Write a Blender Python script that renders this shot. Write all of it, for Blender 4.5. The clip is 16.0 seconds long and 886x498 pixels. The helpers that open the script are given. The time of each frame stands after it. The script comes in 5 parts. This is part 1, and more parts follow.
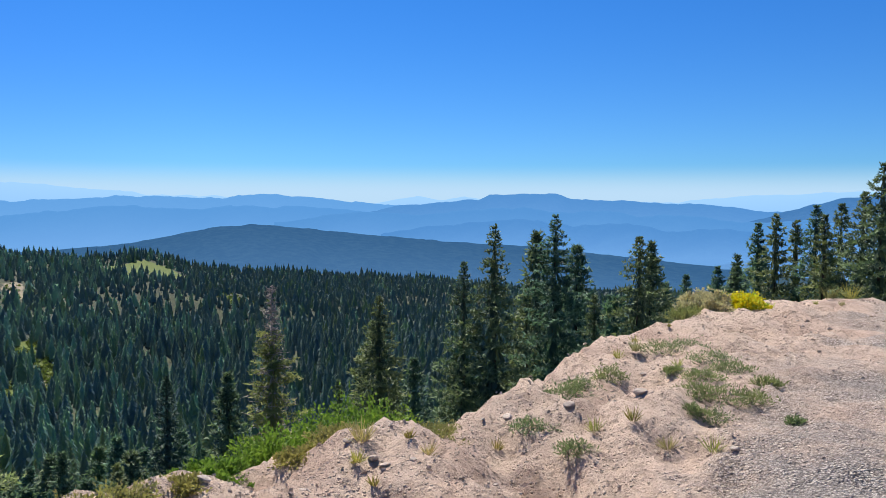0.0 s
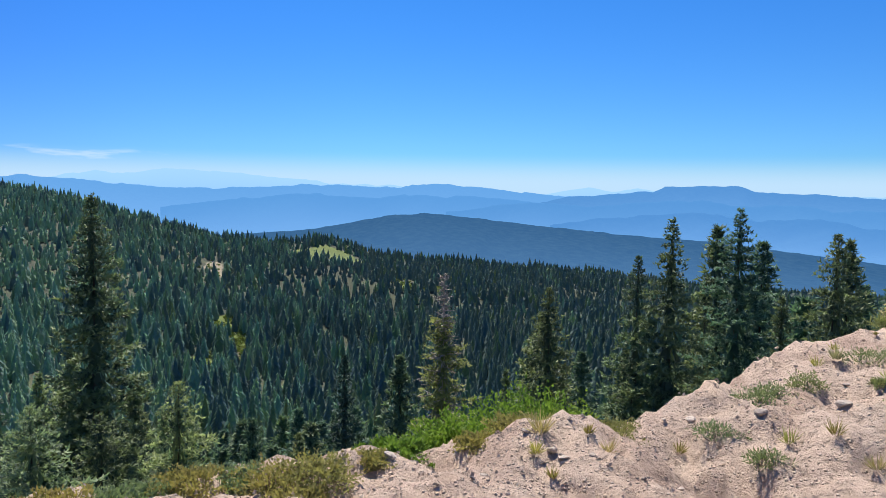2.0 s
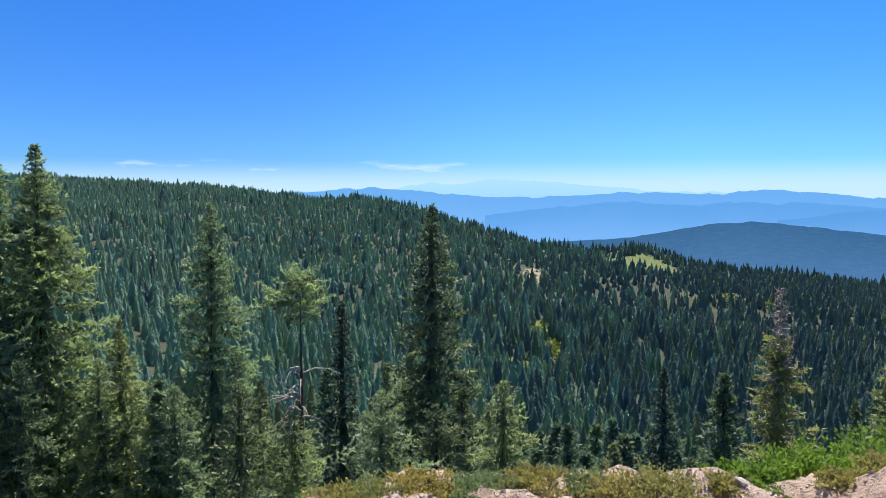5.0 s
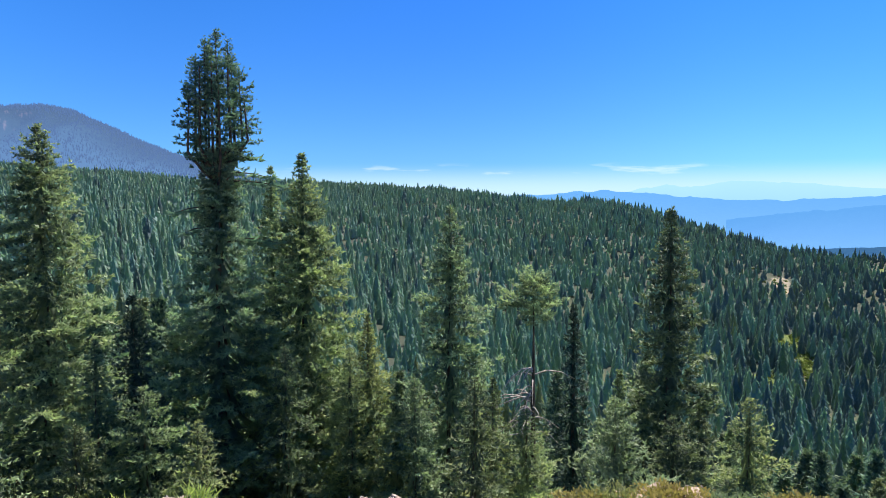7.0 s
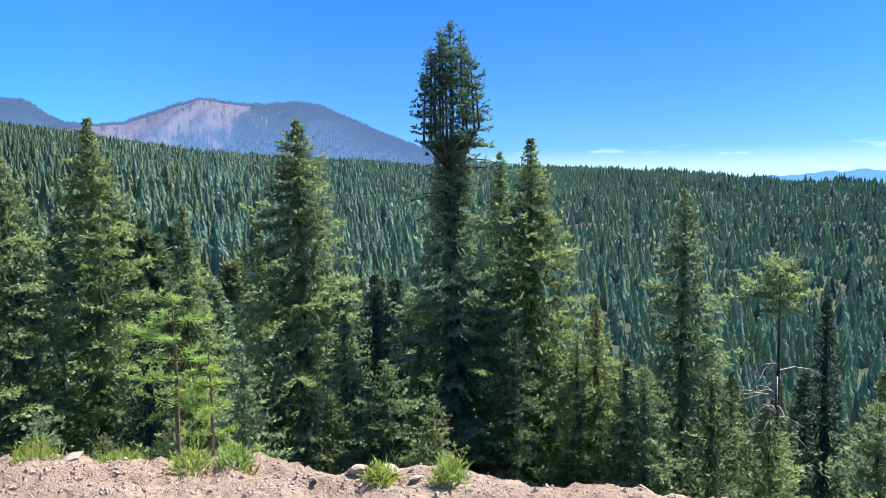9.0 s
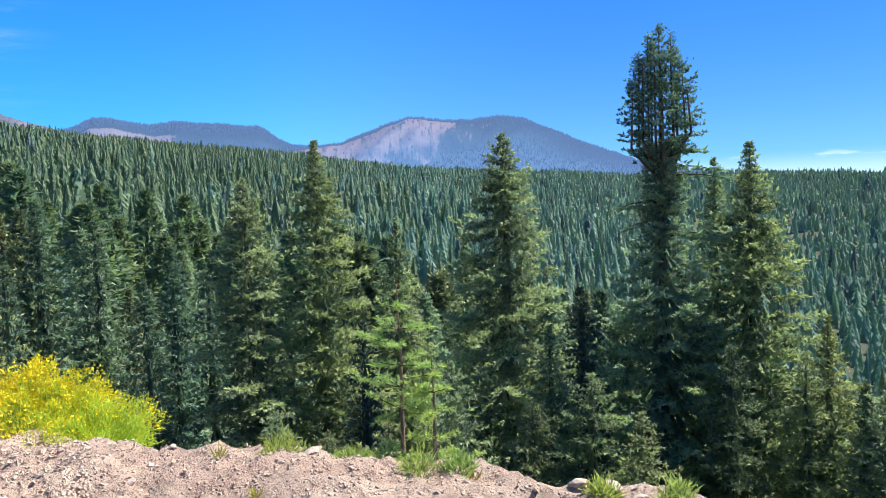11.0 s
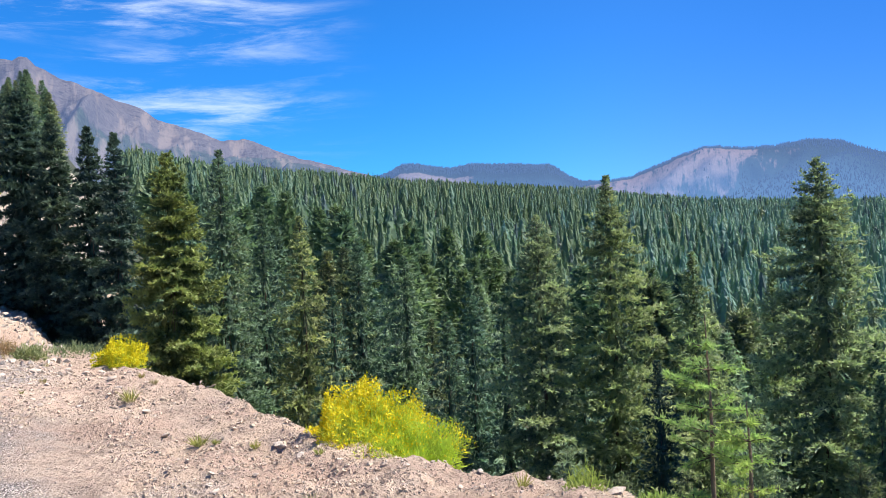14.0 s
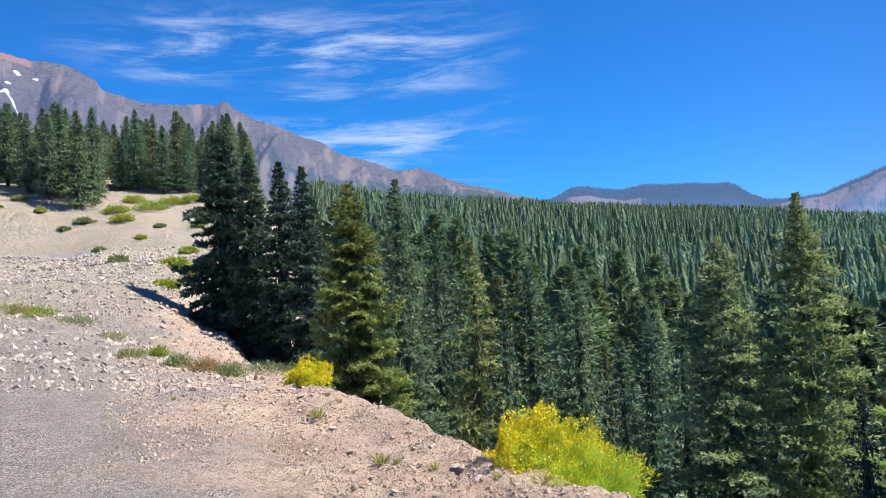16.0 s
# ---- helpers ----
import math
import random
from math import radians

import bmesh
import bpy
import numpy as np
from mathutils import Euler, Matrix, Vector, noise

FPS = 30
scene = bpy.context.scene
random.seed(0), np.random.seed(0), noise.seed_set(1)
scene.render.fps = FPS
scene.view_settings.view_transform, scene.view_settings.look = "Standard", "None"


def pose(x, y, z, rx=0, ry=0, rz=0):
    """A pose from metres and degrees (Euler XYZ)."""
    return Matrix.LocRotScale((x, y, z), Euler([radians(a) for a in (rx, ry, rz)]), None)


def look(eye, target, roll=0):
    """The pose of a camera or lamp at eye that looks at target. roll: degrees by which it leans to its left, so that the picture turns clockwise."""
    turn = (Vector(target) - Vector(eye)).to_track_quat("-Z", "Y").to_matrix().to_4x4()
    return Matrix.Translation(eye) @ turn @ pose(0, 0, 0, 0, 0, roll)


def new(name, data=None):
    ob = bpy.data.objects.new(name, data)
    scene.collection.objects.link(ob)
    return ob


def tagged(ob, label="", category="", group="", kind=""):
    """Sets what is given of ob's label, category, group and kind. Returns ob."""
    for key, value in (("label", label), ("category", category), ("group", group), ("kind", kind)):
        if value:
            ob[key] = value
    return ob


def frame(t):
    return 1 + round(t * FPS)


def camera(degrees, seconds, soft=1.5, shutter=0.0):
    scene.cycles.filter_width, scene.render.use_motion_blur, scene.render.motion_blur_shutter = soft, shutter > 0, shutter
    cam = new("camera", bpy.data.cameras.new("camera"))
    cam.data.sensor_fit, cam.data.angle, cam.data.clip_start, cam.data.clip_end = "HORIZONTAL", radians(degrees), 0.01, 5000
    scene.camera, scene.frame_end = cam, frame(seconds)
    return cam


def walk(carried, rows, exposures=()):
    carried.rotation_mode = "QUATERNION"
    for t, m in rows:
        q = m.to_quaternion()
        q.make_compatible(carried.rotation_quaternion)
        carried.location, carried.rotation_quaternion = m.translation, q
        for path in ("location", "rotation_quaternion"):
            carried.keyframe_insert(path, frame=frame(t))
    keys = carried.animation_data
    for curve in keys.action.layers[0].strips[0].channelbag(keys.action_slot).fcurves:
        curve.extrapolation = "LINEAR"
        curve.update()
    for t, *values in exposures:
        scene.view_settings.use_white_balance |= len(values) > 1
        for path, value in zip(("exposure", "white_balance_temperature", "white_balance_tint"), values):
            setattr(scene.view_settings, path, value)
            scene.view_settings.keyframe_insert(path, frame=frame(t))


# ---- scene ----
# camera: someone turning on the spot at the edge of a gravel pull-out, phone held at arm's length
cam = camera(61.76, 16.0, soft=0.85)
PATH = [
    (0.0, -0.000, 0.420, 1.6, 0.02, -3.99, -0.23),
    (0.5, -0.025, 0.419, 1.6, 3.45, -4.19, -0.48),
    (1.0, -0.049, 0.417, 1.6, 6.64, -4.39, -0.65),
    (1.5, -0.072, 0.414, 1.6, 9.89, -4.55, -0.67),
    (2.0, -0.095, 0.409, 1.6, 13.08, -4.82, -0.81),
    (2.5, -0.121, 0.402, 1.6, 16.77, -4.97, -0.64),
    (3.0, -0.146, 0.394, 1.6, 20.31, -4.91, -0.60),
    (3.5, -0.172, 0.383, 1.6, 24.20, -4.95, -0.53),
    (4.0, -0.200, 0.370, 1.6, 28.36, -4.75, -0.35),
    (6.5, -0.324, 0.267, 1.6, 50.52, -4.03, 0.30),
    (7.0, -0.343, 0.242, 1.6, 54.83, -4.07, 0.19),
    (7.5, -0.361, 0.215, 1.6, 59.21, -4.34, 0.11),
    (8.0, -0.376, 0.187, 1.6, 63.57, -4.67, 0.27),
    (8.5, -0.389, 0.159, 1.6, 67.83, -5.16, 0.60),
    (9.0, -0.399, 0.130, 1.6, 72.02, -5.09, 1.07),
    (9.5, -0.408, 0.101, 1.6, 76.02, -4.95, 1.52),
    (12.0, -0.419, -0.004, 1.6, 95.13, -2.56, 2.86),
    (12.5, -0.417, -0.019, 1.6, 98.97, -1.94, 3.13),
    (13.0, -0.414, -0.032, 1.6, 102.58, -1.30, 3.21),
    (13.5, -0.411, -0.045, 1.6, 106.01, -0.67, 3.15),
    (14.0, -0.407, -0.058, 1.6, 109.61, 0.03, 3.03),
    (14.5, -0.403, -0.068, 1.6, 112.46, 0.44, 2.97),
    (15.0, -0.397, -0.081, 1.6, 116.04, 1.17, 3.02),
    (15.5, -0.392, -0.091, 1.6, 119.08, 1.79, 3.09),
    (16.0, -0.385, -0.103, 1.6, 122.68, 2.64, 3.24),
]
EXPOSURES = [(0.0, 0.48), (3.5, 0.64), (7.0, 0.84), (9.0, 1.04), (12.0, 1.09), (16.0, 0.72)]
walk(cam, [(t, pose(x, y, z, 90 + pitch, roll, yaw)) for t, x, y, z, yaw, pitch, roll in PATH], EXPOSURES)

# ---------------------------------------------------------------- light
SUN_AZ, SUN_EL = 25.0, 54.0          # degrees, anticlockwise from +y; height


def heading(az, d=1.0):
    """The plan position at d metres in the heading az (degrees, anticlockwise from +y)."""
    return -math.sin(radians(az)) * d, math.cos(radians(az)) * d


sx, sy = heading(SUN_AZ, math.cos(radians(SUN_EL)))
sun_data = bpy.data.lights.new("sun", "SUN")
sun_data.energy, sun_data.angle, sun_data.color = 5.0, radians(0.53), (1.0, 0.94, 0.84)
sun = new("sun", sun_data)
sun.matrix_world = look((sx * 60, sy * 60, math.sin(radians(SUN_EL)) * 60), (0, 0, 0))


def wire(nt, kind, **sockets):
    """A node of that kind; keywords name input sockets (underscores for spaces), values or other sockets."""
    n = nt.nodes.new(kind)
    for key, value in sockets.items():
        k = int(key[1:]) if key[0] == "i" and key[1:].isdigit() else key.replace("_", " ")
        if isinstance(value, bpy.types.NodeSocket):
            nt.links.new(value, n.inputs[k])
        else:
            n.inputs[k].default_value = value
    return n


def maths(nt, op, a, b=0.0, clamp=False):
    n = wire(nt, "ShaderNodeMath", i0=a, i1=b)
    n.operation, n.use_clamp = op, clamp
    return n.outputs[0]


def blend(nt, fac, a, b, mode="MIX"):
    n = nt.nodes.new("ShaderNodeMix")
    n.data_type, n.blend_type = "RGBA", mode
    for i, v in ((0, fac), (6, a), (7, b)):
        if isinstance(v, bpy.types.NodeSocket):
            nt.links.new(v, n.inputs[i])
        else:
            n.inputs[i].default_value = v if i == 0 else (*v, 1.0)[:4]
    return n.outputs[2]


def span(nt, value, a, b, c=0.0, d=1.0):
    """value mapped from a..b to c..d, clamped and smooth."""
    n = wire(nt, "ShaderNodeMapRange", i0=value, i1=a, i2=b, i3=c, i4=d)
    n.interpolation_type = "SMOOTHSTEP"
    return n.outputs[0]


def grain(nt, scale, detail=4.0, rough=0.55, vector=None):
    n = wire(nt, "ShaderNodeTexNoise", Scale=scale, Detail=detail, Roughness=rough)
    if vector is not None:
        nt.links.new(vector, n.inputs["Vector"])
    return n.outputs["Fac"]


def build_world():
    w = bpy.data.worlds.new("sky")
    scene.world = w
    w.use_nodes = True
    nt = w.node_tree
    nt.nodes.clear()
    sky = nt.nodes.new("ShaderNodeTexSky")
    sky.sky_type, sky.sun_disc = "NISHITA", False
    sky.sun_elevation, sky.sun_rotation = radians(SUN_EL), radians(-SUN_AZ)
    sky.altitude, sky.air_density, sky.dust_density, sky.ozone_density = 2100.0, 1.0, 0.4, 2.5
    way = nt.nodes.new("ShaderNodeTexCoord").outputs["Generated"]
    xyz = wire(nt, "ShaderNodeSeparateXYZ", Vector=way)
    x, y, z = xyz.outputs
    # deep mountain blue overhead, paler towards the horizon
    tint = blend(nt, span(nt, z, 0.0, 0.30), SKY_LOW, SKY_HIGH)
    blue = blend(nt, 1.0, sky.outputs["Color"], tint, "MULTIPLY")
    # whitish haze layer lying on the horizon
    low = span(nt, z, 0.004, 0.046, 1.0, 0.0)
    # the sky is deeper blue towards the sun's side of the ridge and lighter over the volcano
    aside = maths(nt, "ADD", maths(nt, "MULTIPLY", x, -0.766), maths(nt, "MULTIPLY", y, -0.643))
    lift_ = span(nt, aside, 0.50, 0.98, 0.92, 1.17)
    middle = maths(nt, "ADD", maths(nt, "MULTIPLY", x, -0.914), maths(nt, "MULTIPLY", y, 0.407))
    deep = maths(nt, "MULTIPLY", lift_, span(nt, middle, 0.82, 0.995, 1.0, 0.92))
    lift_ = maths(nt, "MULTIPLY", lift_, span(nt, middle, 0.82, 0.995, 1.0, 0.85))
    sunward = maths(nt, "ADD", maths(nt, "MULTIPLY", x, -0.707), maths(nt, "MULTIPLY", y, 0.707))
    lift_ = maths(nt, "MULTIPLY", lift_, span(nt, sunward, 0.88, 1.0, 1.0, 0.92))
    red_ = maths(nt, "MULTIPLY", lift_, span(nt, aside, 0.75, 1.0, 1.0, 0.58))
    blue = blend(nt, 1.0, blue, wire(nt, "ShaderNodeCombineXYZ", X=red_, Y=lift_, Z=deep).outputs[0], "MULTIPLY")
    toned = blend(nt, maths(nt, "MULTIPLY", low, 0.9), blue, HAZE)
    # thin cirrus, drawn out sideways, over the volcano's side of the sky
    up = maths(nt, "DIVIDE", z, 1.0)
    along = maths(nt, "ARCTAN2", y, x)
    flat = wire(nt, "ShaderNodeCombineXYZ", X=maths(nt, "MULTIPLY", along, 3.2), Y=maths(nt, "ADD", maths(nt, "MULTIPLY", up, 21.0), maths(nt, "MULTIPLY", along, 0.45)), Z=2.3).outputs[0]
    wisps = wire(nt, "ShaderNodeTexNoise", Vector=flat, Scale=1.7, Detail=7.0, Roughness=0.66, Distortion=0.35).outputs["Fac"]
    veil = wire(nt, "ShaderNodeTexNoise", Vector=flat, Scale=0.62, Detail=2.0).outputs["Fac"]
    thick = maths(nt, "MULTIPLY", span(nt, wisps, 0.42, 0.80), span(nt, veil, 0.32, 0.62))
    thick = maths(nt, "MULTIPLY", thick, maths(nt, "MULTIPLY", span(nt, along, radians(-157), radians(-143)), span(nt, along, radians(-118), radians(-129))))
    thick = maths(nt, "MULTIPLY", thick, maths(nt, "MULTIPLY", span(nt, z, 0.07, 0.14), span(nt, z, 0.31, 0.40, 1.0, 0.0)))
    toned = blend(nt, maths(nt, "MULTIPLY", thick, 0.74), toned, CLOUD)
    # flat little cumulus tops far off above the forest ridge
    flat2 = wire(nt, "ShaderNodeCombineXYZ", X=maths(nt, "MULTIPLY", along, 9.0), Y=maths(nt, "MULTIPLY", z, 60.0), Z=7.7).outputs[0]
    puffs = wire(nt, "ShaderNodeTexNoise", Vector=flat2, Scale=1.6, Detail=4.0).outputs["Fac"]
    bank = maths(nt, "ADD", maths(nt, "MULTIPLY", x, -0.77), maths(nt, "MULTIPLY", y, 0.64))
    puff = maths(nt, "MULTIPLY", span(nt, puffs, 0.58, 0.72), maths(nt, "MULTIPLY", span(nt, z, 0.022, 0.032), span(nt, z, 0.034, 0.046, 1.0, 0.0)))
    puff = maths(nt, "MULTIPLY", puff, span(nt, bank, 0.93, 0.985))
    toned = blend(nt, maths(nt, "MULTIPLY", puff, 0.35), toned, CLOUD)
    bg = wire(nt, "ShaderNodeBackground", Color=toned, Strength=SKY_STRENGTH)
    out = nt.nodes.new("ShaderNodeOutputWorld")
    nt.links.new(bg.outputs[0], out.inputs["Surface"])


SKY_STRENGTH = 0.072
SKY_LOW, SKY_HIGH = (0.36, 0.745, 1.19), (0.24, 0.78, 1.42)
HAZE, CLOUD = (5.35, 7.45, 9.6), (8.6, 9.4, 10.2)
build_world()

# ---------------------------------------------------------------- materials


def surface(name, rough=0.8):
    m = bpy.data.materials.new(name)
    m.use_nodes = True
    nt = m.node_tree
    b = nt.nodes["Principled BSDF"]
    b.inputs["Roughness"].default_value = rough
    b.inputs["Specular IOR Level"].default_value = 0.3
    return m, nt, b


def relief(nt, b, height, strength, distance):
    bump = wire(nt, "ShaderNodeBump", Strength=strength, Distance=distance, Height=height)
    nt.links.new(bump.outputs[0], b.inputs["Normal"])


def place(nt):
    return nt.nodes.new("ShaderNodeNewGeometry").outputs["Position"]


def foliage(name, inner, outer, glow=0.28, attribute="tip", hue=0.35, air=None, haze=0.0):
    """Needles or leaves: inner and outer colour by the attribute, varied from plant to plant, and letting light through."""
    m, nt, b = surface(name, 0.6)
    b.inputs["Specular IOR Level"].default_value = 0.0 if air else 0.22
    tip = wire(nt, "ShaderNodeAttribute").outputs["Fac"]
    tip.node.attribute_name = attribute
    vary = wire(nt, "ShaderNodeAttribute").outputs["Fac"]
    vary.node.attribute_name = "vary"
    rnd = nt.nodes.new("ShaderNodeObjectInfo").outputs["Random"]
    mixv = maths(nt, "FRACT", maths(nt, "ADD", vary, rnd))
    # outer is paler new growth; darker inner also carries crown shade
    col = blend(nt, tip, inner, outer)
    patch = grain(nt, 1.4, 3.0, 0.6, place(nt))
    col = blend(nt, span(nt, patch, 0.40, 0.7, 0.0, 0.35), col, tuple(c * k for c, k in zip(outer, (1.12, 1.05, 0.85))))
    warm = blend(nt, 1.0, col, (1.12, 1.03, 0.84), "MULTIPLY")
    cold = blend(nt, 1.0, col, (0.80, 0.95, 1.06), "MULTIPLY")
    col = blend(nt, maths(nt, "MULTIPLY", mixv, hue * 2, True), cold, warm)
    nt.links.new(col, b.inputs["Base Color"])
    through_ = wire(nt, "ShaderNodeBsdfTranslucent", Color=blend(nt, 1.0, col, (1.25, 1.40, 0.95), "MULTIPLY"))
    mix = wire(nt, "ShaderNodeMixShader", Fac=glow)
    nt.links.new(b.outputs[0], mix.inputs[1])
    nt.links.new(through_.outputs[0], mix.inputs[2])
    last = mix.outputs[0]
    # aerial haze painted as bluish emission that grows with distance
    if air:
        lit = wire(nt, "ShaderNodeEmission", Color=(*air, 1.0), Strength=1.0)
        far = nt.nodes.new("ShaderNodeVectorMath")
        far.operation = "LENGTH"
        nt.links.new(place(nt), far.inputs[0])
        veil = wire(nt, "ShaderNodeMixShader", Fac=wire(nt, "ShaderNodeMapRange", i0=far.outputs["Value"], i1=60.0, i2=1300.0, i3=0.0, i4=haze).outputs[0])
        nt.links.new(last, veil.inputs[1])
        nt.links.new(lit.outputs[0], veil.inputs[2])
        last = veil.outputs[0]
    nt.links.new(last, nt.nodes["Material Output"].inputs["Surface"])
    return m


def bark(name, light, dark, scale=9.0):
    m, nt, b = surface(name, 0.9)
    pos = nt.nodes.new("ShaderNodeTexCoord").outputs["Object"]
    long_ = wire(nt, "ShaderNodeMapping", Vector=pos, Scale=(1.0, 1.0, 0.22)).outputs[0]
    g = grain(nt, scale, 6.0, 0.65, long_)
    col = blend(nt, span(nt, g, 0.35, 0.65), dark, light)
    col = blend(nt, span(nt, grain(nt, 1.3, 3.0, 0.5, pos), 0.55, 0.75, 0.0, 0.5), col, (0.16, 0.17, 0.10))
    nt.links.new(col, b.inputs["Base Color"])
    relief(nt, b, g, 0.8, 0.03)
    return m


def soil():
    """Pinkish-tan volcanic dirt, passing into grey gravel on the pull-out."""
    m, nt, b = surface("dirt and gravel", 0.95)
    p = place(nt)
    x, y, z = wire(nt, "ShaderNodeSeparateXYZ", Vector=p).outputs
    off = maths(nt, "SUBTRACT", x, maths(nt, "ADD", maths(nt, "MULTIPLY", y, 0.70), -1.35))
    off = maths(nt, "ADD", off, span(nt, grain(nt, 0.7, 4.0, 0.6, p), 0.3, 0.7, -1.2, 1.2))
    gravelly = span(nt, off, -1.1, 1.4)
    big = grain(nt, 0.45, 5.0, 0.6, p)
    mid = grain(nt, 3.0, 6.0, 0.65, p)
    fine = grain(nt, 44.0, 5.0, 0.72, p)
    dirt = blend(nt, span(nt, big, 0.35, 0.68), (0.61, 0.455, 0.348), (0.50, 0.382, 0.298))
    dirt = blend(nt, span(nt, grain(nt, 0.8, 3.0, 0.5, wire(nt, "ShaderNodeMapping", Vector=p, Location=(7.0, 3.0, 0.0)).outputs[0]), 0.50, 0.68, 0.0, 0.6), dirt, (0.56, 0.375, 0.285))
    dirt = blend(nt, span(nt, mid, 0.46, 0.68, 0.0, 0.6), dirt, (0.34, 0.25, 0.20))
    dirt = blend(nt, span(nt, fine, 0.50, 0.72, 0.0, 0.75), dirt, (0.60, 0.47, 0.35))
    dirt = blend(nt, span(nt, fine, 0.44, 0.30, 0.0, 0.7), dirt, (0.24, 0.178, 0.138))
    # dirt lightened towards the valley end, a lift in brightness put into its colour
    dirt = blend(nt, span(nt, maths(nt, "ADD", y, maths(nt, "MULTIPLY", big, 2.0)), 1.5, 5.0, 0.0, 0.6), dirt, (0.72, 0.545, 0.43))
    washed = grain(nt, 1.3, 6.0, 0.68, wire(nt, "ShaderNodeMapping", Vector=p, Rotation=(0.0, 0.0, 0.5), Scale=(1.0, 0.4, 1.0)).outputs[0])
    dirt = blend(nt, span(nt, washed, 0.49, 0.60, 0.0, 0.75), dirt, (0.49, 0.345, 0.265))
    dirt = blend(nt, span(nt, washed, 0.44, 0.34, 0.0, 0.5), dirt, (0.66, 0.515, 0.405))
    crumbs = grain(nt, 11.0, 6.0, 0.75, p)
    dirt = blend(nt, span(nt, crumbs, 0.53, 0.62, 0.0, 0.45), dirt, (0.39, 0.28, 0.215))
    stones = wire(nt, "ShaderNodeTexVoronoi", Vector=p, Scale=66.0)
    stones.feature = "F1"
    grey = blend(nt, span(nt, wire(nt, "ShaderNodeSeparateColor", Color=stones.outputs["Color"]).outputs[0], 0.1, 0.9), (0.27, 0.23, 0.20), (0.80, 0.705, 0.63))
    grey = blend(nt, span(nt, mid, 0.4, 0.7, 0.0, 0.5), grey, (0.43, 0.37, 0.325))
    grey = blend(nt, span(nt, big, 0.48, 0.66, 0.0, 0.5), grey, (0.37, 0.305, 0.26))
    grey = blend(nt, span(nt, stones.outputs["Distance"], 0.35, 0.7, 0.0, 0.6), grey, (0.22, 0.18, 0.16))
    clods = wire(nt, "ShaderNodeTexVoronoi", Vector=p, Scale=34.0)
    tone = wire(nt, "ShaderNodeSeparateColor", Color=clods.outputs["Color"]).outputs[0]
    lumpy = maths(nt, "MULTIPLY", span(nt, clods.outputs["Distance"], 0.42, 0.18), span(nt, tone, 0.62, 0.72))
    dirt = blend(nt, maths(nt, "MULTIPLY", lumpy, 0.7), dirt, blend(nt, tone, (0.20, 0.15, 0.12), (0.62, 0.50, 0.40)))
    col = blend(nt, gravelly, dirt, grey)
    # bare pale scree on the cut bank above the road
    lane = wire(nt, "ShaderNodeAttribute").outputs["Fac"]
    lane.node.attribute_name = "lane"
    bank = maths(nt, "MULTIPLY", span(nt, z, 0.6, 2.5), span(nt, y, -12.0, -16.0))
    col = blend(nt, bank, col, blend(nt, span(nt, grain(nt, 0.25, 6.0, 0.65, p), 0.4, 0.65), (0.62, 0.535, 0.42), (0.53, 0.455, 0.36)))
    nt.links.new(col, b.inputs["Base Color"])
    h = maths(nt, "ADD", maths(nt, "MULTIPLY", mid, 0.6), maths(nt, "MULTIPLY", fine, 0.26))
    h = maths(nt, "SUBTRACT", h, maths(nt, "MULTIPLY", maths(nt, "MULTIPLY", stones.outputs["Distance"], gravelly), 0.25))
    h = maths(nt, "ADD", h, maths(nt, "MULTIPLY", lumpy, 0.5))
    h = maths(nt, "SUBTRACT", h, maths(nt, "MULTIPLY", span(nt, crumbs, 0.50, 0.64), 0.18))
    coarse = grain(nt, 1.6, 7.0, 0.7, p)
    h = maths(nt, "ADD", maths(nt, "MULTIPLY", h, 0.5), maths(nt, "MULTIPLY", maths(nt, "MULTIPLY", coarse, bank), 3.0))
    col = blend(nt, maths(nt, "MULTIPLY", bank, span(nt, coarse, 0.5, 0.66, 0.0, 0.7)), col, (0.58, 0.49, 0.39))
    col = blend(nt, span(nt, maths(nt, "ADD", lane, maths(nt, "MULTIPLY", maths(nt, "SUBTRACT", coarse, 0.5), 0.6)), 0.35, 0.65), col, blend(nt, fine, (0.44, 0.405, 0.38), (0.54, 0.495, 0.46)))
    nt.links.new(col, b.inputs["Base Color"])
    relief(nt, b, h, 1.0, 0.28)
    return m


def wooded(name, floor_, open_):
    """Forest floor; meadow and bare-track attributes open it to yellowing grass and pale dirt."""
    m, nt, b = surface(name, 0.95)
    p = place(nt)
    g = grain(nt, 0.035, 5.0, 0.6, p)
    fine = grain(nt, 0.6, 4.0, 0.6, p)
    col = blend(nt, span(nt, g, 0.5, 0.66), floor_, open_)
    col = blend(nt, span(nt, fine, 0.4, 0.7, 0.0, 0.6), col, (0.06, 0.055, 0.03))
    for key, tone in (("meadow", (0.120, 0.158, 0.034)), ("track", (0.28, 0.235, 0.165))):
        k = wire(nt, "ShaderNodeAttribute").outputs["Fac"]
        k.node.attribute_name = key
        k = maths(nt, "ADD", k, maths(nt, "MULTIPLY", maths(nt, "SUBTRACT", grain(nt, 0.12, 4.0, 0.6, p), 0.5), 0.7))
        col = blend(nt, span(nt, k, 0.42, 0.62), col, blend(nt, fine, tone, tuple(c * 0.7 for c in tone)))
    nt.links.new(col, b.inputs["Base Color"])
    return m


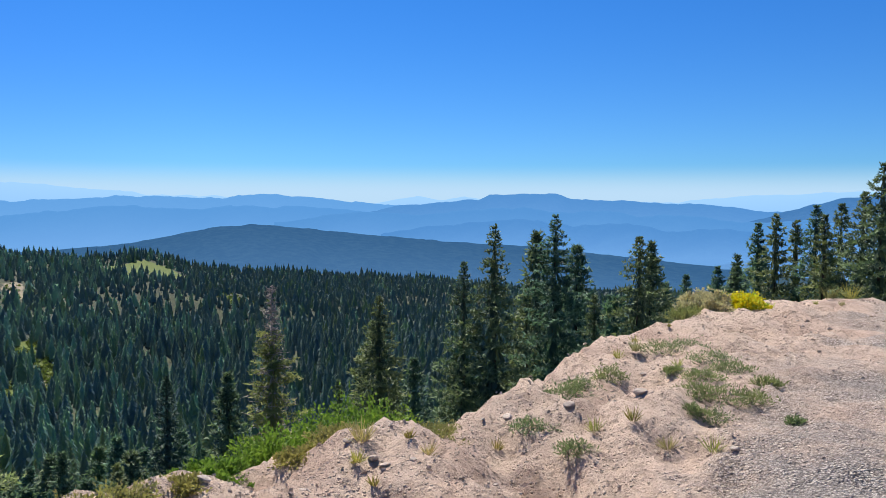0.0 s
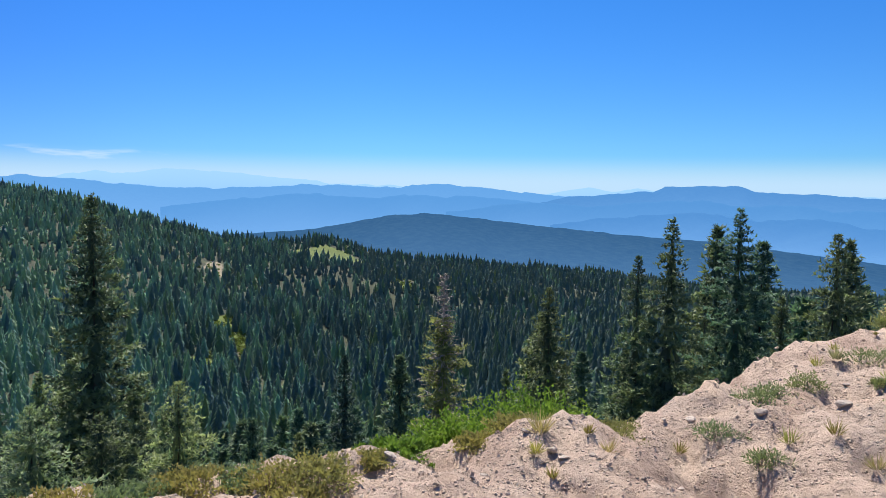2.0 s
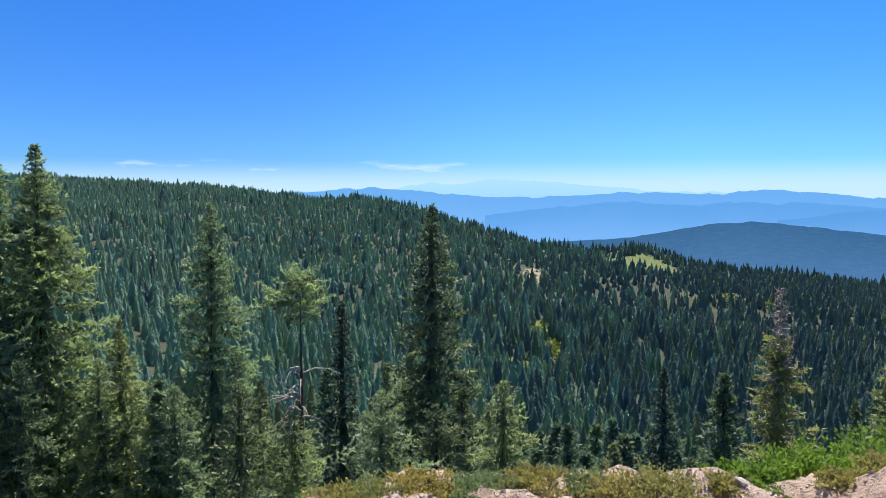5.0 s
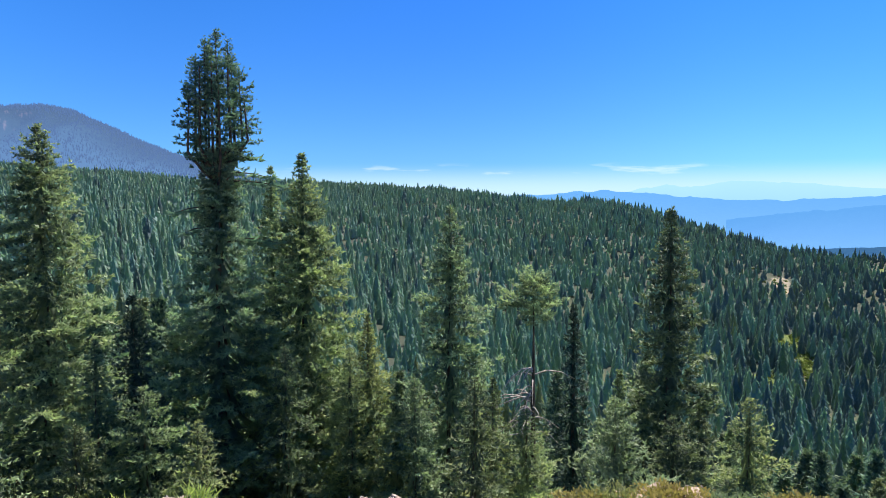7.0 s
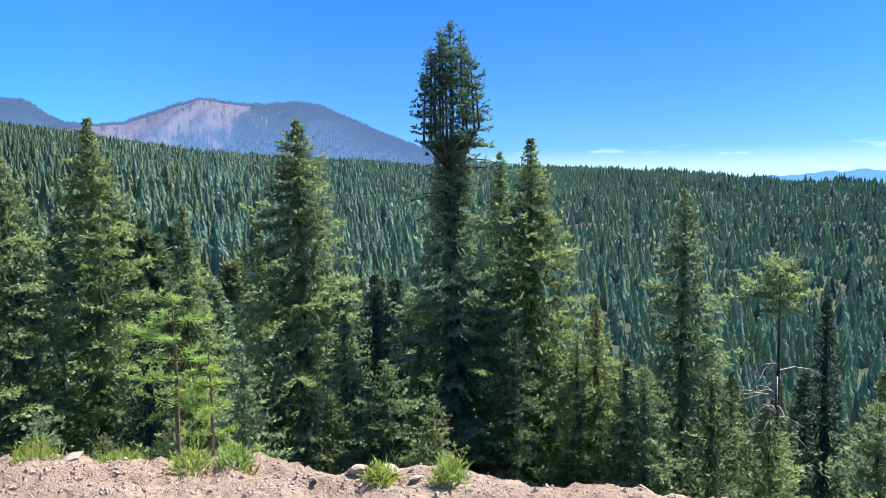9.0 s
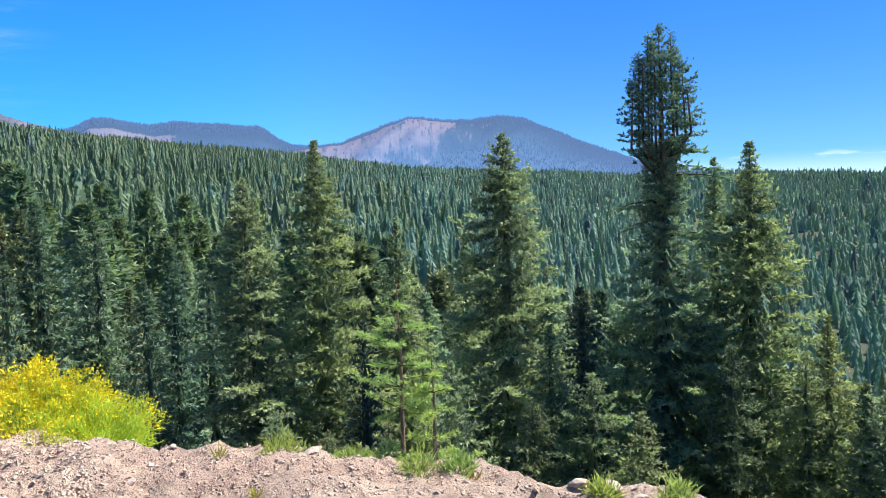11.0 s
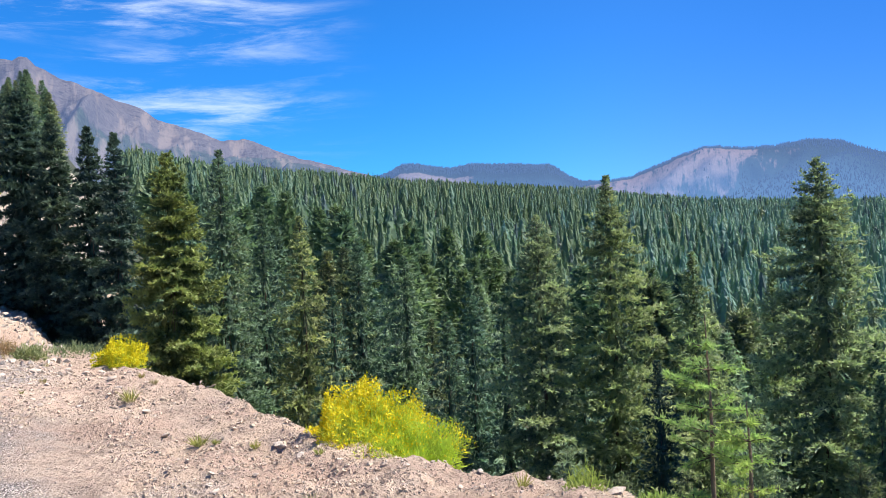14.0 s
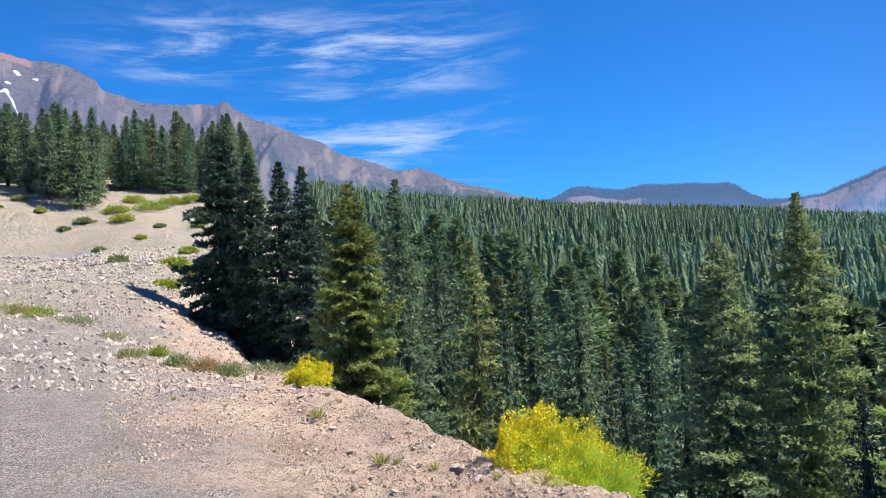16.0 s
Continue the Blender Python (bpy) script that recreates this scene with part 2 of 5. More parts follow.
def distant(name, woods, rock, air, haze, rockiness=0.5, scale=0.01, streak=0.6, snow=0.0, bumps=0.06, fog=0.6, runs_down=0.0, patchy=2.4):
    """A mountainside kilometres away: woods and bare rock, with lit air put in as a bluish glow of the surface."""
    m, nt, b = surface(name, 0.95)
    b.inputs["Specular IOR Level"].default_value = 0.0
    p = place(nt)
    down = wire(nt, "ShaderNodeMapping", Vector=p, Scale=(1.0, 1.0, streak)).outputs[0]
    g = grain(nt, scale, 8.0, 0.68, down)
    across = wire(nt, "ShaderNodeAttribute").outputs["Fac"]
    across.node.attribute_name = "across"
    rise = wire(nt, "ShaderNodeAttribute").outputs["Fac"]
    rise.node.attribute_name = "rise"
    runs = wire(nt, "ShaderNodeCombineXYZ", X=maths(nt, "MULTIPLY", across, 2.6), Y=maths(nt, "MULTIPLY", rise, 4.0), Z=0.0).outputs[0]
    g = maths(nt, "ADD", maths(nt, "MULTIPLY", g, 1 - runs_down), maths(nt, "MULTIPLY", grain(nt, 1.0, 7.0, 0.66, runs), runs_down))
    fine = grain(nt, scale * 9.0, 5.0, 0.7, p)
    rk = blend(nt, span(nt, fine, 0.3, 0.7), tuple(c * 0.62 for c in rock), tuple(c * 1.35 for c in rock))
    wd = blend(nt, span(nt, fine, 0.35, 0.7), tuple(c * 0.6 for c in woods), tuple(c * 1.5 for c in woods))
    rk = blend(nt, span(nt, g, 0.55, 0.68, 0.0, 0.7), rk, tuple(c * 0.5 for c in rock))
    where = wire(nt, "ShaderNodeAttribute").outputs["Fac"]
    where.node.attribute_name = "bare"
    k = maths(nt, "ADD", maths(nt, "ADD", where, rockiness - 0.5), maths(nt, "MULTIPLY", maths(nt, "SUBTRACT", g, 0.5), patchy))
    col = blend(nt, span(nt, k, 0.36, 0.66), wd, rk)
    if snow:
        white = wire(nt, "ShaderNodeAttribute").outputs["Fac"]
        white.node.attribute_name = "snow"
        ledges = grain(nt, scale * 2.6, 6.0, 0.62, wire(nt, "ShaderNodeMapping", Vector=p, Scale=(1.0, 1.0, 3.2)).outputs[0])
        col = blend(nt, maths(nt, "MULTIPLY", span(nt, ledges, 0.55, 0.62, 0.0, 0.75), span(nt, rise, 0.45, 0.8)), col, tuple(c * 0.3 for c in rock))
        talus = grain(nt, 1.0, 5.0, 0.6, wire(nt, "ShaderNodeCombineXYZ", X=maths(nt, "MULTIPLY", across, 0.8), Y=maths(nt, "MULTIPLY", rise, 2.0), Z=4.0).outputs[0])
        col = blend(nt, span(nt, talus, 0.50, 0.62, 0.0, 0.7), col, (0.27, 0.215, 0.18))
        red = wire(nt, "ShaderNodeAttribute").outputs["Fac"]
        red.node.attribute_name = "red"
        col = blend(nt, span(nt, maths(nt, "ADD", red, maths(nt, "SUBTRACT", g, 0.5)), 0.4, 0.7), col, (0.34, 0.175, 0.12))
        col = blend(nt, span(nt, maths(nt, "ADD", white, maths(nt, "MULTIPLY", maths(nt, "SUBTRACT", g, 0.5), 1.6)), 0.60, 0.68), col, (0.85, 0.87, 0.9))
    nt.links.new(col, b.inputs["Base Color"])
    relief(nt, b, g, 0.8, bumps / scale)
    # painted haze: paler, stronger emission towards the foot
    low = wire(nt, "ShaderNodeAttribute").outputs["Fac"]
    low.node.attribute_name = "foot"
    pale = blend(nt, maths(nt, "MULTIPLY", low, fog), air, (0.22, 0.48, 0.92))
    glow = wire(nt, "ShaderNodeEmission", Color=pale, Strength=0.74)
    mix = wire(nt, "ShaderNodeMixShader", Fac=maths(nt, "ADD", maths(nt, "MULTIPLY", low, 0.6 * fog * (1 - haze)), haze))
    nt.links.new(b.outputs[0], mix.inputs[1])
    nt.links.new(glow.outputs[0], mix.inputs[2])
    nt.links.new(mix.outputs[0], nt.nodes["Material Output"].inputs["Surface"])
    return m


def stone_material(name, dark, light):
    m, nt, b = surface(name, 0.9)
    rnd = nt.nodes.new("ShaderNodeObjectInfo").outputs["Random"]
    isl = nt.nodes.new("ShaderNodeNewGeometry").outputs["Random Per Island"]
    k = maths(nt, "FRACT", maths(nt, "ADD", rnd, isl))
    col = blend(nt, k, dark, light)
    col = blend(nt, span(nt, grain(nt, 40.0, 5.0, 0.7, place(nt)), 0.4, 0.7, 0.0, 0.6), col, (0.33, 0.27, 0.24))
    nt.links.new(col, b.inputs["Base Color"])
    relief(nt, b, grain(nt, 25.0, 6.0, 0.7, place(nt)), 0.7, 0.02)
    return m


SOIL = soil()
FLOOR = wooded("forest floor", (0.040, 0.052, 0.036), (0.070, 0.085, 0.045))
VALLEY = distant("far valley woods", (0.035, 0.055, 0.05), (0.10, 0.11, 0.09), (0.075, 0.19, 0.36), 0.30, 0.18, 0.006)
# NEEDLES and NEEDLES_GOLD carry extra brightness for trees seen against the sun
NEEDLES = foliage("fir needles", (0.095, 0.120, 0.092), (0.500, 0.565, 0.330), 0.38)
NEEDLES_DEEP = foliage("deep green fir needles", (0.060, 0.078, 0.056), (0.350, 0.390, 0.195), 0.24)
NEEDLES_BLUE = foliage("blue fir needles", (0.055, 0.086, 0.066), (0.270, 0.365, 0.240), 0.30, hue=0.25)
# needles darkened for firs whose shaded side faces the camera
NEEDLES_SHADED = foliage("shade-darkened fir needles", (0.030, 0.048, 0.040), (0.150, 0.205, 0.155), 0.22, hue=0.25)
NEEDLES_GOLD = foliage("sunlit fir needles", (0.105, 0.130, 0.086), (0.540, 0.575, 0.290), 0.40)
NEEDLES_OLIVE = foliage("olive fir needles", (0.080, 0.090, 0.034), (0.420, 0.435, 0.145), 0.30)
NEEDLES_YOUNG = foliage("young fir needles", (0.17, 0.24, 0.09), (0.38, 0.47, 0.17), 0.5)
# aerial haze of the far forest put into these bluish needle colours
NEEDLES_HAZED = foliage("haze-blue far needles", (0.080, 0.120, 0.132), (0.165, 0.228, 0.212), 0.34, hue=0.4)
# same far needles lightened, brightness of the slope put into the colour
NEEDLES_BRIGHTENED = foliage("lightened haze-blue needles", (0.158, 0.236, 0.222), (0.275, 0.383, 0.312), 0.44, hue=0.4)
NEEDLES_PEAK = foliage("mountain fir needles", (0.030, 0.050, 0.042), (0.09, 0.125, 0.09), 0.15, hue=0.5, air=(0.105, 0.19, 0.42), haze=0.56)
NEEDLES_STAND = foliage("deep green forest needles", (0.078, 0.120, 0.082), (0.225, 0.312, 0.185), 0.34, hue=0.45)
BRUSH = foliage("yellow-green brush", (0.08, 0.10, 0.03), (0.20, 0.23, 0.065), 0.3)
DRY = foliage("dry needles", (0.22, 0.21, 0.09), (0.50, 0.47, 0.20), 0.35)
BARK = bark("fir bark", (0.16, 0.115, 0.085), (0.055, 0.042, 0.034))
DEADWOOD = bark("bleached dead wood", (0.52, 0.46, 0.41), (0.30, 0.255, 0.22))
STONE = stone_material("stone", (0.42, 0.345, 0.285), (0.60, 0.505, 0.42))
RUBBLE = stone_material("embankment rock", (0.32, 0.275, 0.23), (0.58, 0.50, 0.425))
CLOD = stone_material("dirt clods", (0.40, 0.31, 0.23), (0.62, 0.485, 0.37))

# ---------------------------------------------------------------- meshes


def tri_mesh(name, verts, tris, materials, slots=None, smooth=False, **attributes):
    """A mesh of triangles from arrays, with point attributes."""
    me = bpy.data.meshes.new(name)
    verts, tris = np.asarray(verts, np.float32), np.asarray(tris, np.int32)
    me.vertices.add(len(verts))
    me.vertices.foreach_set("co", verts.ravel())
    me.loops.add(len(tris) * 3)
    me.loops.foreach_set("vertex_index", tris.ravel())
    me.polygons.add(len(tris))
    me.polygons.foreach_set("loop_start", np.arange(0, len(tris) * 3, 3, dtype=np.int32))
    for m in materials:
        me.materials.append(m)
    if slots is not None:
        me.polygons.foreach_set("material_index", np.asarray(slots, np.int32))
    me.polygons.foreach_set("use_smooth", np.full(len(tris), smooth))
    for key, values in attributes.items():
        me.attributes.new(key, "FLOAT", "POINT").data.foreach_set("value", np.asarray(values, np.float32))
    me.update(calc_edges=True)
    return me


def grid_tris(rows, cols):
    i = (np.arange(rows - 1)[:, None] * cols + np.arange(cols - 1)[None, :]).ravel()
    return np.concatenate([np.stack([i, i + 1, i + cols + 1], 1), np.stack([i, i + cols + 1, i + cols], 1)])


def value_noise(x, y, seed=0):
    """Smooth noise of the plan, about -1 to 1, one bump a metre."""
    ix, iy = np.floor(x).astype(np.int64), np.floor(y).astype(np.int64)
    fx, fy = x - ix, y - iy
    fx, fy = fx * fx * (3 - 2 * fx), fy * fy * (3 - 2 * fy)

    def corner(a, b):
        h = (a * 374761393 + b * 668265263 + seed * 1442695041) & 0x7FFFFFFF
        h = ((h ^ (h >> 13)) * 1274126177) & 0x7FFFFFFF
        return ((h ^ (h >> 16)) & 0xFFFF) / 32767.5 - 1.0
    a, b, c, d = corner(ix, iy), corner(ix + 1, iy), corner(ix, iy + 1), corner(ix + 1, iy + 1)
    return (a * (1 - fx) + b * fx) * (1 - fy) + (c * (1 - fx) + d * fx) * fy


def rough(x, y, octaves, seed=0, gain=0.5):
    s, k, f = 0.0, 1.0, 1.0
    for o in range(octaves):
        s, k, f = s + k * value_noise(x * f + 17.3 * o, y * f - 9.1 * o, seed + o), k * gain, f * 2.03
    return s


def smooth(v, a, b):
    t = np.clip((v - a) / (b - a), 0, 1)
    return t * t * (3 - 2 * t)


# ---------------------------------------------------------------- lie of the land
EYE = 1.6
# edge of the pull-out: heading, distance
RIM = ([-60, -31, -25, -20, -16, -12, -8, -4.7, 1, 8, 20, 34, 45, 65, 76, 85, 93, 103, 108, 115, 120, 125, 130, 136],
       [22.40, 14.60, 13.40, 12.00, 10.30, 9.00, 7.30, 6.20, 5.80, 5.10, 4.75, 4.50, 4.30, 4.22, 4.42, 4.67, 4.90, 5.40, 5.80, 6.50, 7.40, 9.40, 11.80, 16.40])
# forest skyline seen from the pull-out: heading, height angle of the tree tops
SKYLINE = ([-60, -35, -7, 0, 8, 14, 20, 25, 30, 35.5, 39.5, 43, 46, 50.6, 54, 62, 75, 85, 91.5, 98, 109, 117, 126, 134, 150],
           [-7, -7, -6.9, -6.3, -5.8, -5.4, -4.9, -4.2, -3.5, -2.1, -0.85, 0.0, -0.1, 0.4, 0.85, 1.1, 1.6, 2.4, 2.9, 4.0, 5.3, 6.2, 7.2, 8.8, 9.5])
RIDGE_FAR = ([-60, -15, 0, 28, 40, 50, 60, 75, 90, 105, 120, 130, 150], [900, 1000, 1000, 900, 950, 1100, 1250, 1250, 1200, 1100, 950, 850, 800])
DEPTH = ([-60, -15, 0, 28, 50, 60, 75, 90, 105, 120, 130, 138], [45, 60, 80, 80, 68, 52, 32, 22, 15, 12, 9, 5])
STEEP = ([-60, -20, -8, 5, 20, 90, 115, 136], [0.40, 0.42, 0.5, 0.62, 0.68, 0.66, 0.55, 0.45])


def land(x, y):
    """Height of the ground."""
    x, y = np.asarray(x, float), np.asarray(y, float)
    d = np.hypot(x, y) + 1e-9
    az = np.degrees(np.arctan2(-x, y))
    az = np.where(az < -120, az + 360, az)
    rim = np.interp(az, *RIM) + 0.08 * value_noise(az * 0.2, d * 0 + 3.0, 5) + 0.04 * value_noise(az * 0.7, d * 0 + 1.0, 6)
    calm = 1 - 0.65 * smooth(az, 48, 62) * smooth(az, 114, 100)
    # pull-out: flat gravel, a dirt berm along its edge, a mound and the rill beside it
    inside = smooth(rim - d, 0.0, 2.6)
    z = 0.05 * rough(x * 0.45, y * 0.45, 4, 11) + 0.065 * calm * rough(x * 1.9, y * 1.9, 3, 12) * smooth(2.2 - (x - 0.70 * y + 1.35), 0.0, 2.4)
    mx, my = x - 2.0, y - 7.6
    z = z + 0.04 * np.exp(-((mx * 0.86 - my * 0.5) / 1.5) ** 2 - ((mx * 0.5 + my * 0.86) / 2.6) ** 2)
    gx, gy = x - 0.75, y - 4.9
    z = z - 0.32 * np.exp(-((gx * 0.95 + gy * 0.3) / 0.42) ** 2 - ((gy * 0.95 - gx * 0.3) / 1.05) ** 2)
    z = z + 0.05 * np.exp(-((d - rim + 0.7) / 0.5) ** 2) * smooth(az, 55, 75) * smooth(az, 130, 115)
    z = z + smooth(d, 0.9, 2.4) * smooth(d, 60, 20) * (0.010 + 0.036 * smooth(1.0 - (x - 0.70 * y + 1.35), 0.0, 2.0)) * rough(x * 5.0, y * 5.0, 3, 41, 0.6)
    z = z - (0.07 + 0.06 * smooth(az, 45, 25)) * calm * np.abs(rough(x * 1.7 + 0.6 * y, y * 1.7 - 0.6 * x, 3, 61)) * smooth(d, 1.5, 3.0) * smooth(d, 16, 11) * smooth(0.4 - (x - 0.70 * y + 1.35), 0.0, 1.4)
    # slope into the valley and up to the forested ridge
    s = np.maximum(d - rim, 0)
    deep, steep = np.interp(az, *DEPTH), np.interp(az, *STEEP)
    lip = s - 0.12 * (1 - np.exp(-s / 0.12))
    fall = -deep * (1 - np.exp(-lip * steep / deep))
    ridge = np.interp(az, *RIDGE_FAR)
    top = EYE + ridge * np.tan(np.radians(np.interp(az, *SKYLINE))) - 9.5 + 13.0 * np.exp(-((az - 22.0) / 2.8) ** 2)
    start = np.interp(az, [0, 60, 100, 130], [330, 200, 70, 40])
    rise = np.clip((d - start) / (ridge - start), 0, 1) ** 1.12
    hills = fall * (1 - rise) + top * rise
    hills = hills + smooth(d, 120, 420) * 7.0 * rough(x / 130.0, y / 130.0, 3, 21) * (1 - 0.75 * smooth(d, ridge - 350, ridge))
    back = smooth(d, ridge + 20, ridge + 700)
    hills = hills * (1 - back) + back * np.minimum(-260 + 0.0 * d, hills)
    z = z + np.where(d > rim, hills, 0.0) + np.where(d > rim, 0.12 * rough(x * 0.5, y * 0.5, 4, 13) * smooth(s, 0, 6), 0.0)
    # road cut and hillside beyond the end of the pull-out
    flat = np.interp(d, [0, 9, 16, 30, 46, 70, 110, 400, 900], [0, 0.05, 0.25, -0.1, 0.6, 6.4, 10.5, 36, 80])
    cut = np.interp(d, [0, 9, 16, 26, 35, 44, 59, 64, 72, 84, 110, 140, 400, 900], [0, 0.1, 0.5, 1.05, 2.2, 3.2, 4.9, 5.9, 9.0, 12.9, 19.2, 25.5, 60, 100])
    road = np.interp(d, [0, 8, 14, 20, 36, 59, 66, 76, 84, 110, 140, 400, 900], [0, 0.1, 0.6, 1.2, 2.55, 4.6, 5.5, 10.2, 13.2, 19.6, 26.0, 62, 100])
    k = smooth(az, np.interp(d, [42, 62], [137.5, 133.0]), np.interp(d, [42, 62], [146.0, 138.5]))
    k2 = smooth(az, 145.0, 150.5)
    bank = (flat * (1 - k) + cut * k) * (1 - k2) + road * k2
    bank = bank + smooth(d, 12, 40) * 0.22 * rough(x * 0.22, y * 0.22, 4, 31)
    brink = np.interp(az, [130, 139.4, 146, 153.5], [14, 16.5, 20, 25])
    bank = bank - 0.75 * np.exp(-((d - brink - 5.5) / 3.6) ** 2)
    w = smooth(az, np.interp(d, [42, 62], [133.5, 131.5]), np.interp(d, [42, 62], [139.0, 135.5])) * smooth(az, 235.0, 215.0)
    near = 0.05 * rough(x * 0.45, y * 0.45, 4, 11) + 0.02 * rough(x * 2.6, y * 2.6, 3, 12)
    z = z * (1 - w) + (bank + near) * w
    # behind the camera: the road's far side
    b = smooth(az, 205, 235) * (1 - smooth(az, 290, 299)) + smooth(-az, 60, 110)
    z = z * (1 - np.clip(b, 0, 1)) + np.clip(b, 0, 1) * (0.05 * rough(x * 0.45, y * 0.45, 4, 11) + 0.22 * np.maximum(d - 14, 0))
    return z


def height(x, y):
    return float(land(np.array([x]), np.array([y]))[0])


def on_sight(az, el, near=3.0, far=1500.0):
    """Distance at which the line of sight from the eye in that direction meets the ground."""
    d = np.geomspace(near, far, 4000)
    hx, hy = heading(az)
    z = land(hx * d, hy * d)
    under = np.nonzero(EYE + (d - 0.4) * math.tan(radians(el)) <= z)[0]
    return float(d[under[0]]) if len(under) else far


# clearings in the woods: heading, distance, radius along the heading, radius across
CLEARINGS = [(22.0, 800.0, 85, 40), (30.2, on_sight(30.2, -6.2, 60) - 10, 44, 10), (28.6, on_sight(28.6, -12.2, 60), 30, 5),
             (31.0, on_sight(31.0, -13.2, 60), 10, 8), (33.5, on_sight(33.5, -13.4, 60), 8, 7), (16.0, on_sight(16.0, -7.6, 60), 16, 7), (13.2, on_sight(13.2, -7.9, 60), 9, 5), (29.6, on_sight(29.6, -10.4, 60), 22, 4),
             (28.4, on_sight(28.4, -12.6, 60), 30, 2.2)]


def clearing(x, y, i):
    az, d, along, across = CLEARINGS[i]
    hx, hy = heading(az)
    u, v = x * hx + y * hy - d, x * hy - y * hx
    return np.hypot(u / along, v / across) + 0.25 * value_noise(x / 7.0, y / 7.0, 3)


def build_ground():
    az = np.concatenate([np.arange(-40, 158, 0.66), np.arange(158, 320.1, 3.0)])
    d = np.concatenate([[0.02, 0.7, 1.4], np.geomspace(2.0, 20, 170), np.geomspace(20.5, 150, 50), np.geomspace(154, 1400, 80), np.geomspace(1460, 4800, 16)])
    A, D = np.meshgrid(np.radians(az), d, indexing="ij")
    X, Y = -np.sin(A) * D, np.cos(A) * D
    Z = land(X, Y)
    cols = len(d)
    tris = grid_tris(len(az), cols)
    a2 = len(az) - 1
    c = tris.min(axis=1)
    xm, ym, dm = X.ravel()[c], Y.ravel()[c], D.ravel()[c]
    azm = np.degrees(np.arctan2(-xm, ym))
    azm = np.where(azm < -120, azm + 360, azm)
    rim = np.interp(azm, *RIM)
    slot = np.where((dm < rim + 2.2) | (azm > 136.5) | (azm < -60), 0, 1)
    slot = np.where((azm > 131) & (dm < 40), 0, slot)
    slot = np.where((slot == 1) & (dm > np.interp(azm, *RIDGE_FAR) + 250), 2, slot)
    slot = np.where((azm > 132.5) & (dm > 46) & (dm < 96), 0, slot)
    slot = np.where((slot == 0) & (azm > 132) & (azm < 215) & (dm > 96), 1, slot)
    fx, fy = X.ravel(), Y.ravel()
    grassy = np.max([smooth(clearing(fx, fy, i), 1.25, 0.75) for i in (0, 2, 3, 4, 5, 6, 7)], axis=0)
    fd, fa = D.ravel(), np.degrees(A.ravel())
    lane = smooth(fd, 58.3, 59.5) * smooth(fd, 66.5, 65.0) * smooth(fa, 146.0, 148.0) * smooth(fa, 230.0, 220.0)
    dusty = np.max([smooth(clearing(fx, fy, i), 1.1, 0.6) for i in (1, 8)], axis=0)
    V = np.stack([X, Y, Z], -1).reshape(-1, 3)
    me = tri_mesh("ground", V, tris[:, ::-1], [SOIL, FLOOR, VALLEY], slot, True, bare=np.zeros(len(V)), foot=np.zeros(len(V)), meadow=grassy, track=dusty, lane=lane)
    return tagged(new("ground", me), "pinkish dirt and gravel pull-out falling away to a wooded valley", "ground", kind="structure")


build_ground()

# ---------------------------------------------------------------- far mountains


RELIEF = {}


def mountain(name, label, az, el, dist, depth, base, material, crag=0.02, bare=None, snow=None, red=None, seed=1, step=0.28, bend=0.9, flute=0.45):
    """A range whose crest stands at dist and whose foot lies depth nearer: a relief with spurs and gullies."""
    A = np.arange(az[0], az[-1] + 1e-6, step)
    crest = np.interp(A, az, el)
    plain = EYE + dist * np.tan(np.radians(crest))
    crest = crest + crag * 9.0 * value_noise(A * 1.1, A * 0, seed) * 0.3 + crag * 4.0 * value_noise(A * 3.7, A * 0, seed + 1) * 0.35 + crag * 0.8 * value_noise(A * 7.0, A * 0, seed + 2) * 0.4
    top = EYE + dist * np.tan(np.radians(crest))
    S = np.concatenate([np.linspace(0, 1, 32), [1.1, 1.4, 2.0]])
    AA, SS = np.meshgrid(A, S, indexing="ij")
    T = plain[:, None] + (top - plain)[:, None] * smooth(SS, 0.82, 1.0)
    up = np.where(SS <= 1, np.abs(SS) ** bend, 1 - 0.6 * (SS - 1) ** 1.0)
    spur = rough(AA * 0.30 + SS * 1.1, SS * 2.2 + AA * 0.12, 4, seed + 7, 0.5) * np.sin(np.clip(SS, 0, 1) * math.pi) * flute
    D = dist - (1 - SS) * depth - spur * depth * 0.16
    Z = base + (T - base) * up + (T - base) * 0.05 * spur
    X, Y = -np.sin(np.radians(AA)) * D, np.cos(np.radians(AA)) * D
    V = np.stack([X, Y, Z], -1).reshape(-1, 3)
    flat = np.zeros(AA.shape)
    extra = dict(bare=(flat if bare is None else bare(AA, SS)).ravel())
    extra["across"], extra["rise"] = AA.ravel(), SS.ravel()
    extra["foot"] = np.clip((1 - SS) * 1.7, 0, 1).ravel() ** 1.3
    if snow is not None:
        extra["snow"] = snow(AA, SS).ravel()
        extra["red"] = red(AA, SS).ravel()
    me = tri_mesh(name, V, grid_tris(len(A), len(S))[:, ::-1], [material], None, True, **extra)
    RELIEF[name] = (AA, SS, X, Y, Z, extra["bare"].reshape(AA.shape))
    return tagged(new(name, me), label, "mountain", kind="structure")


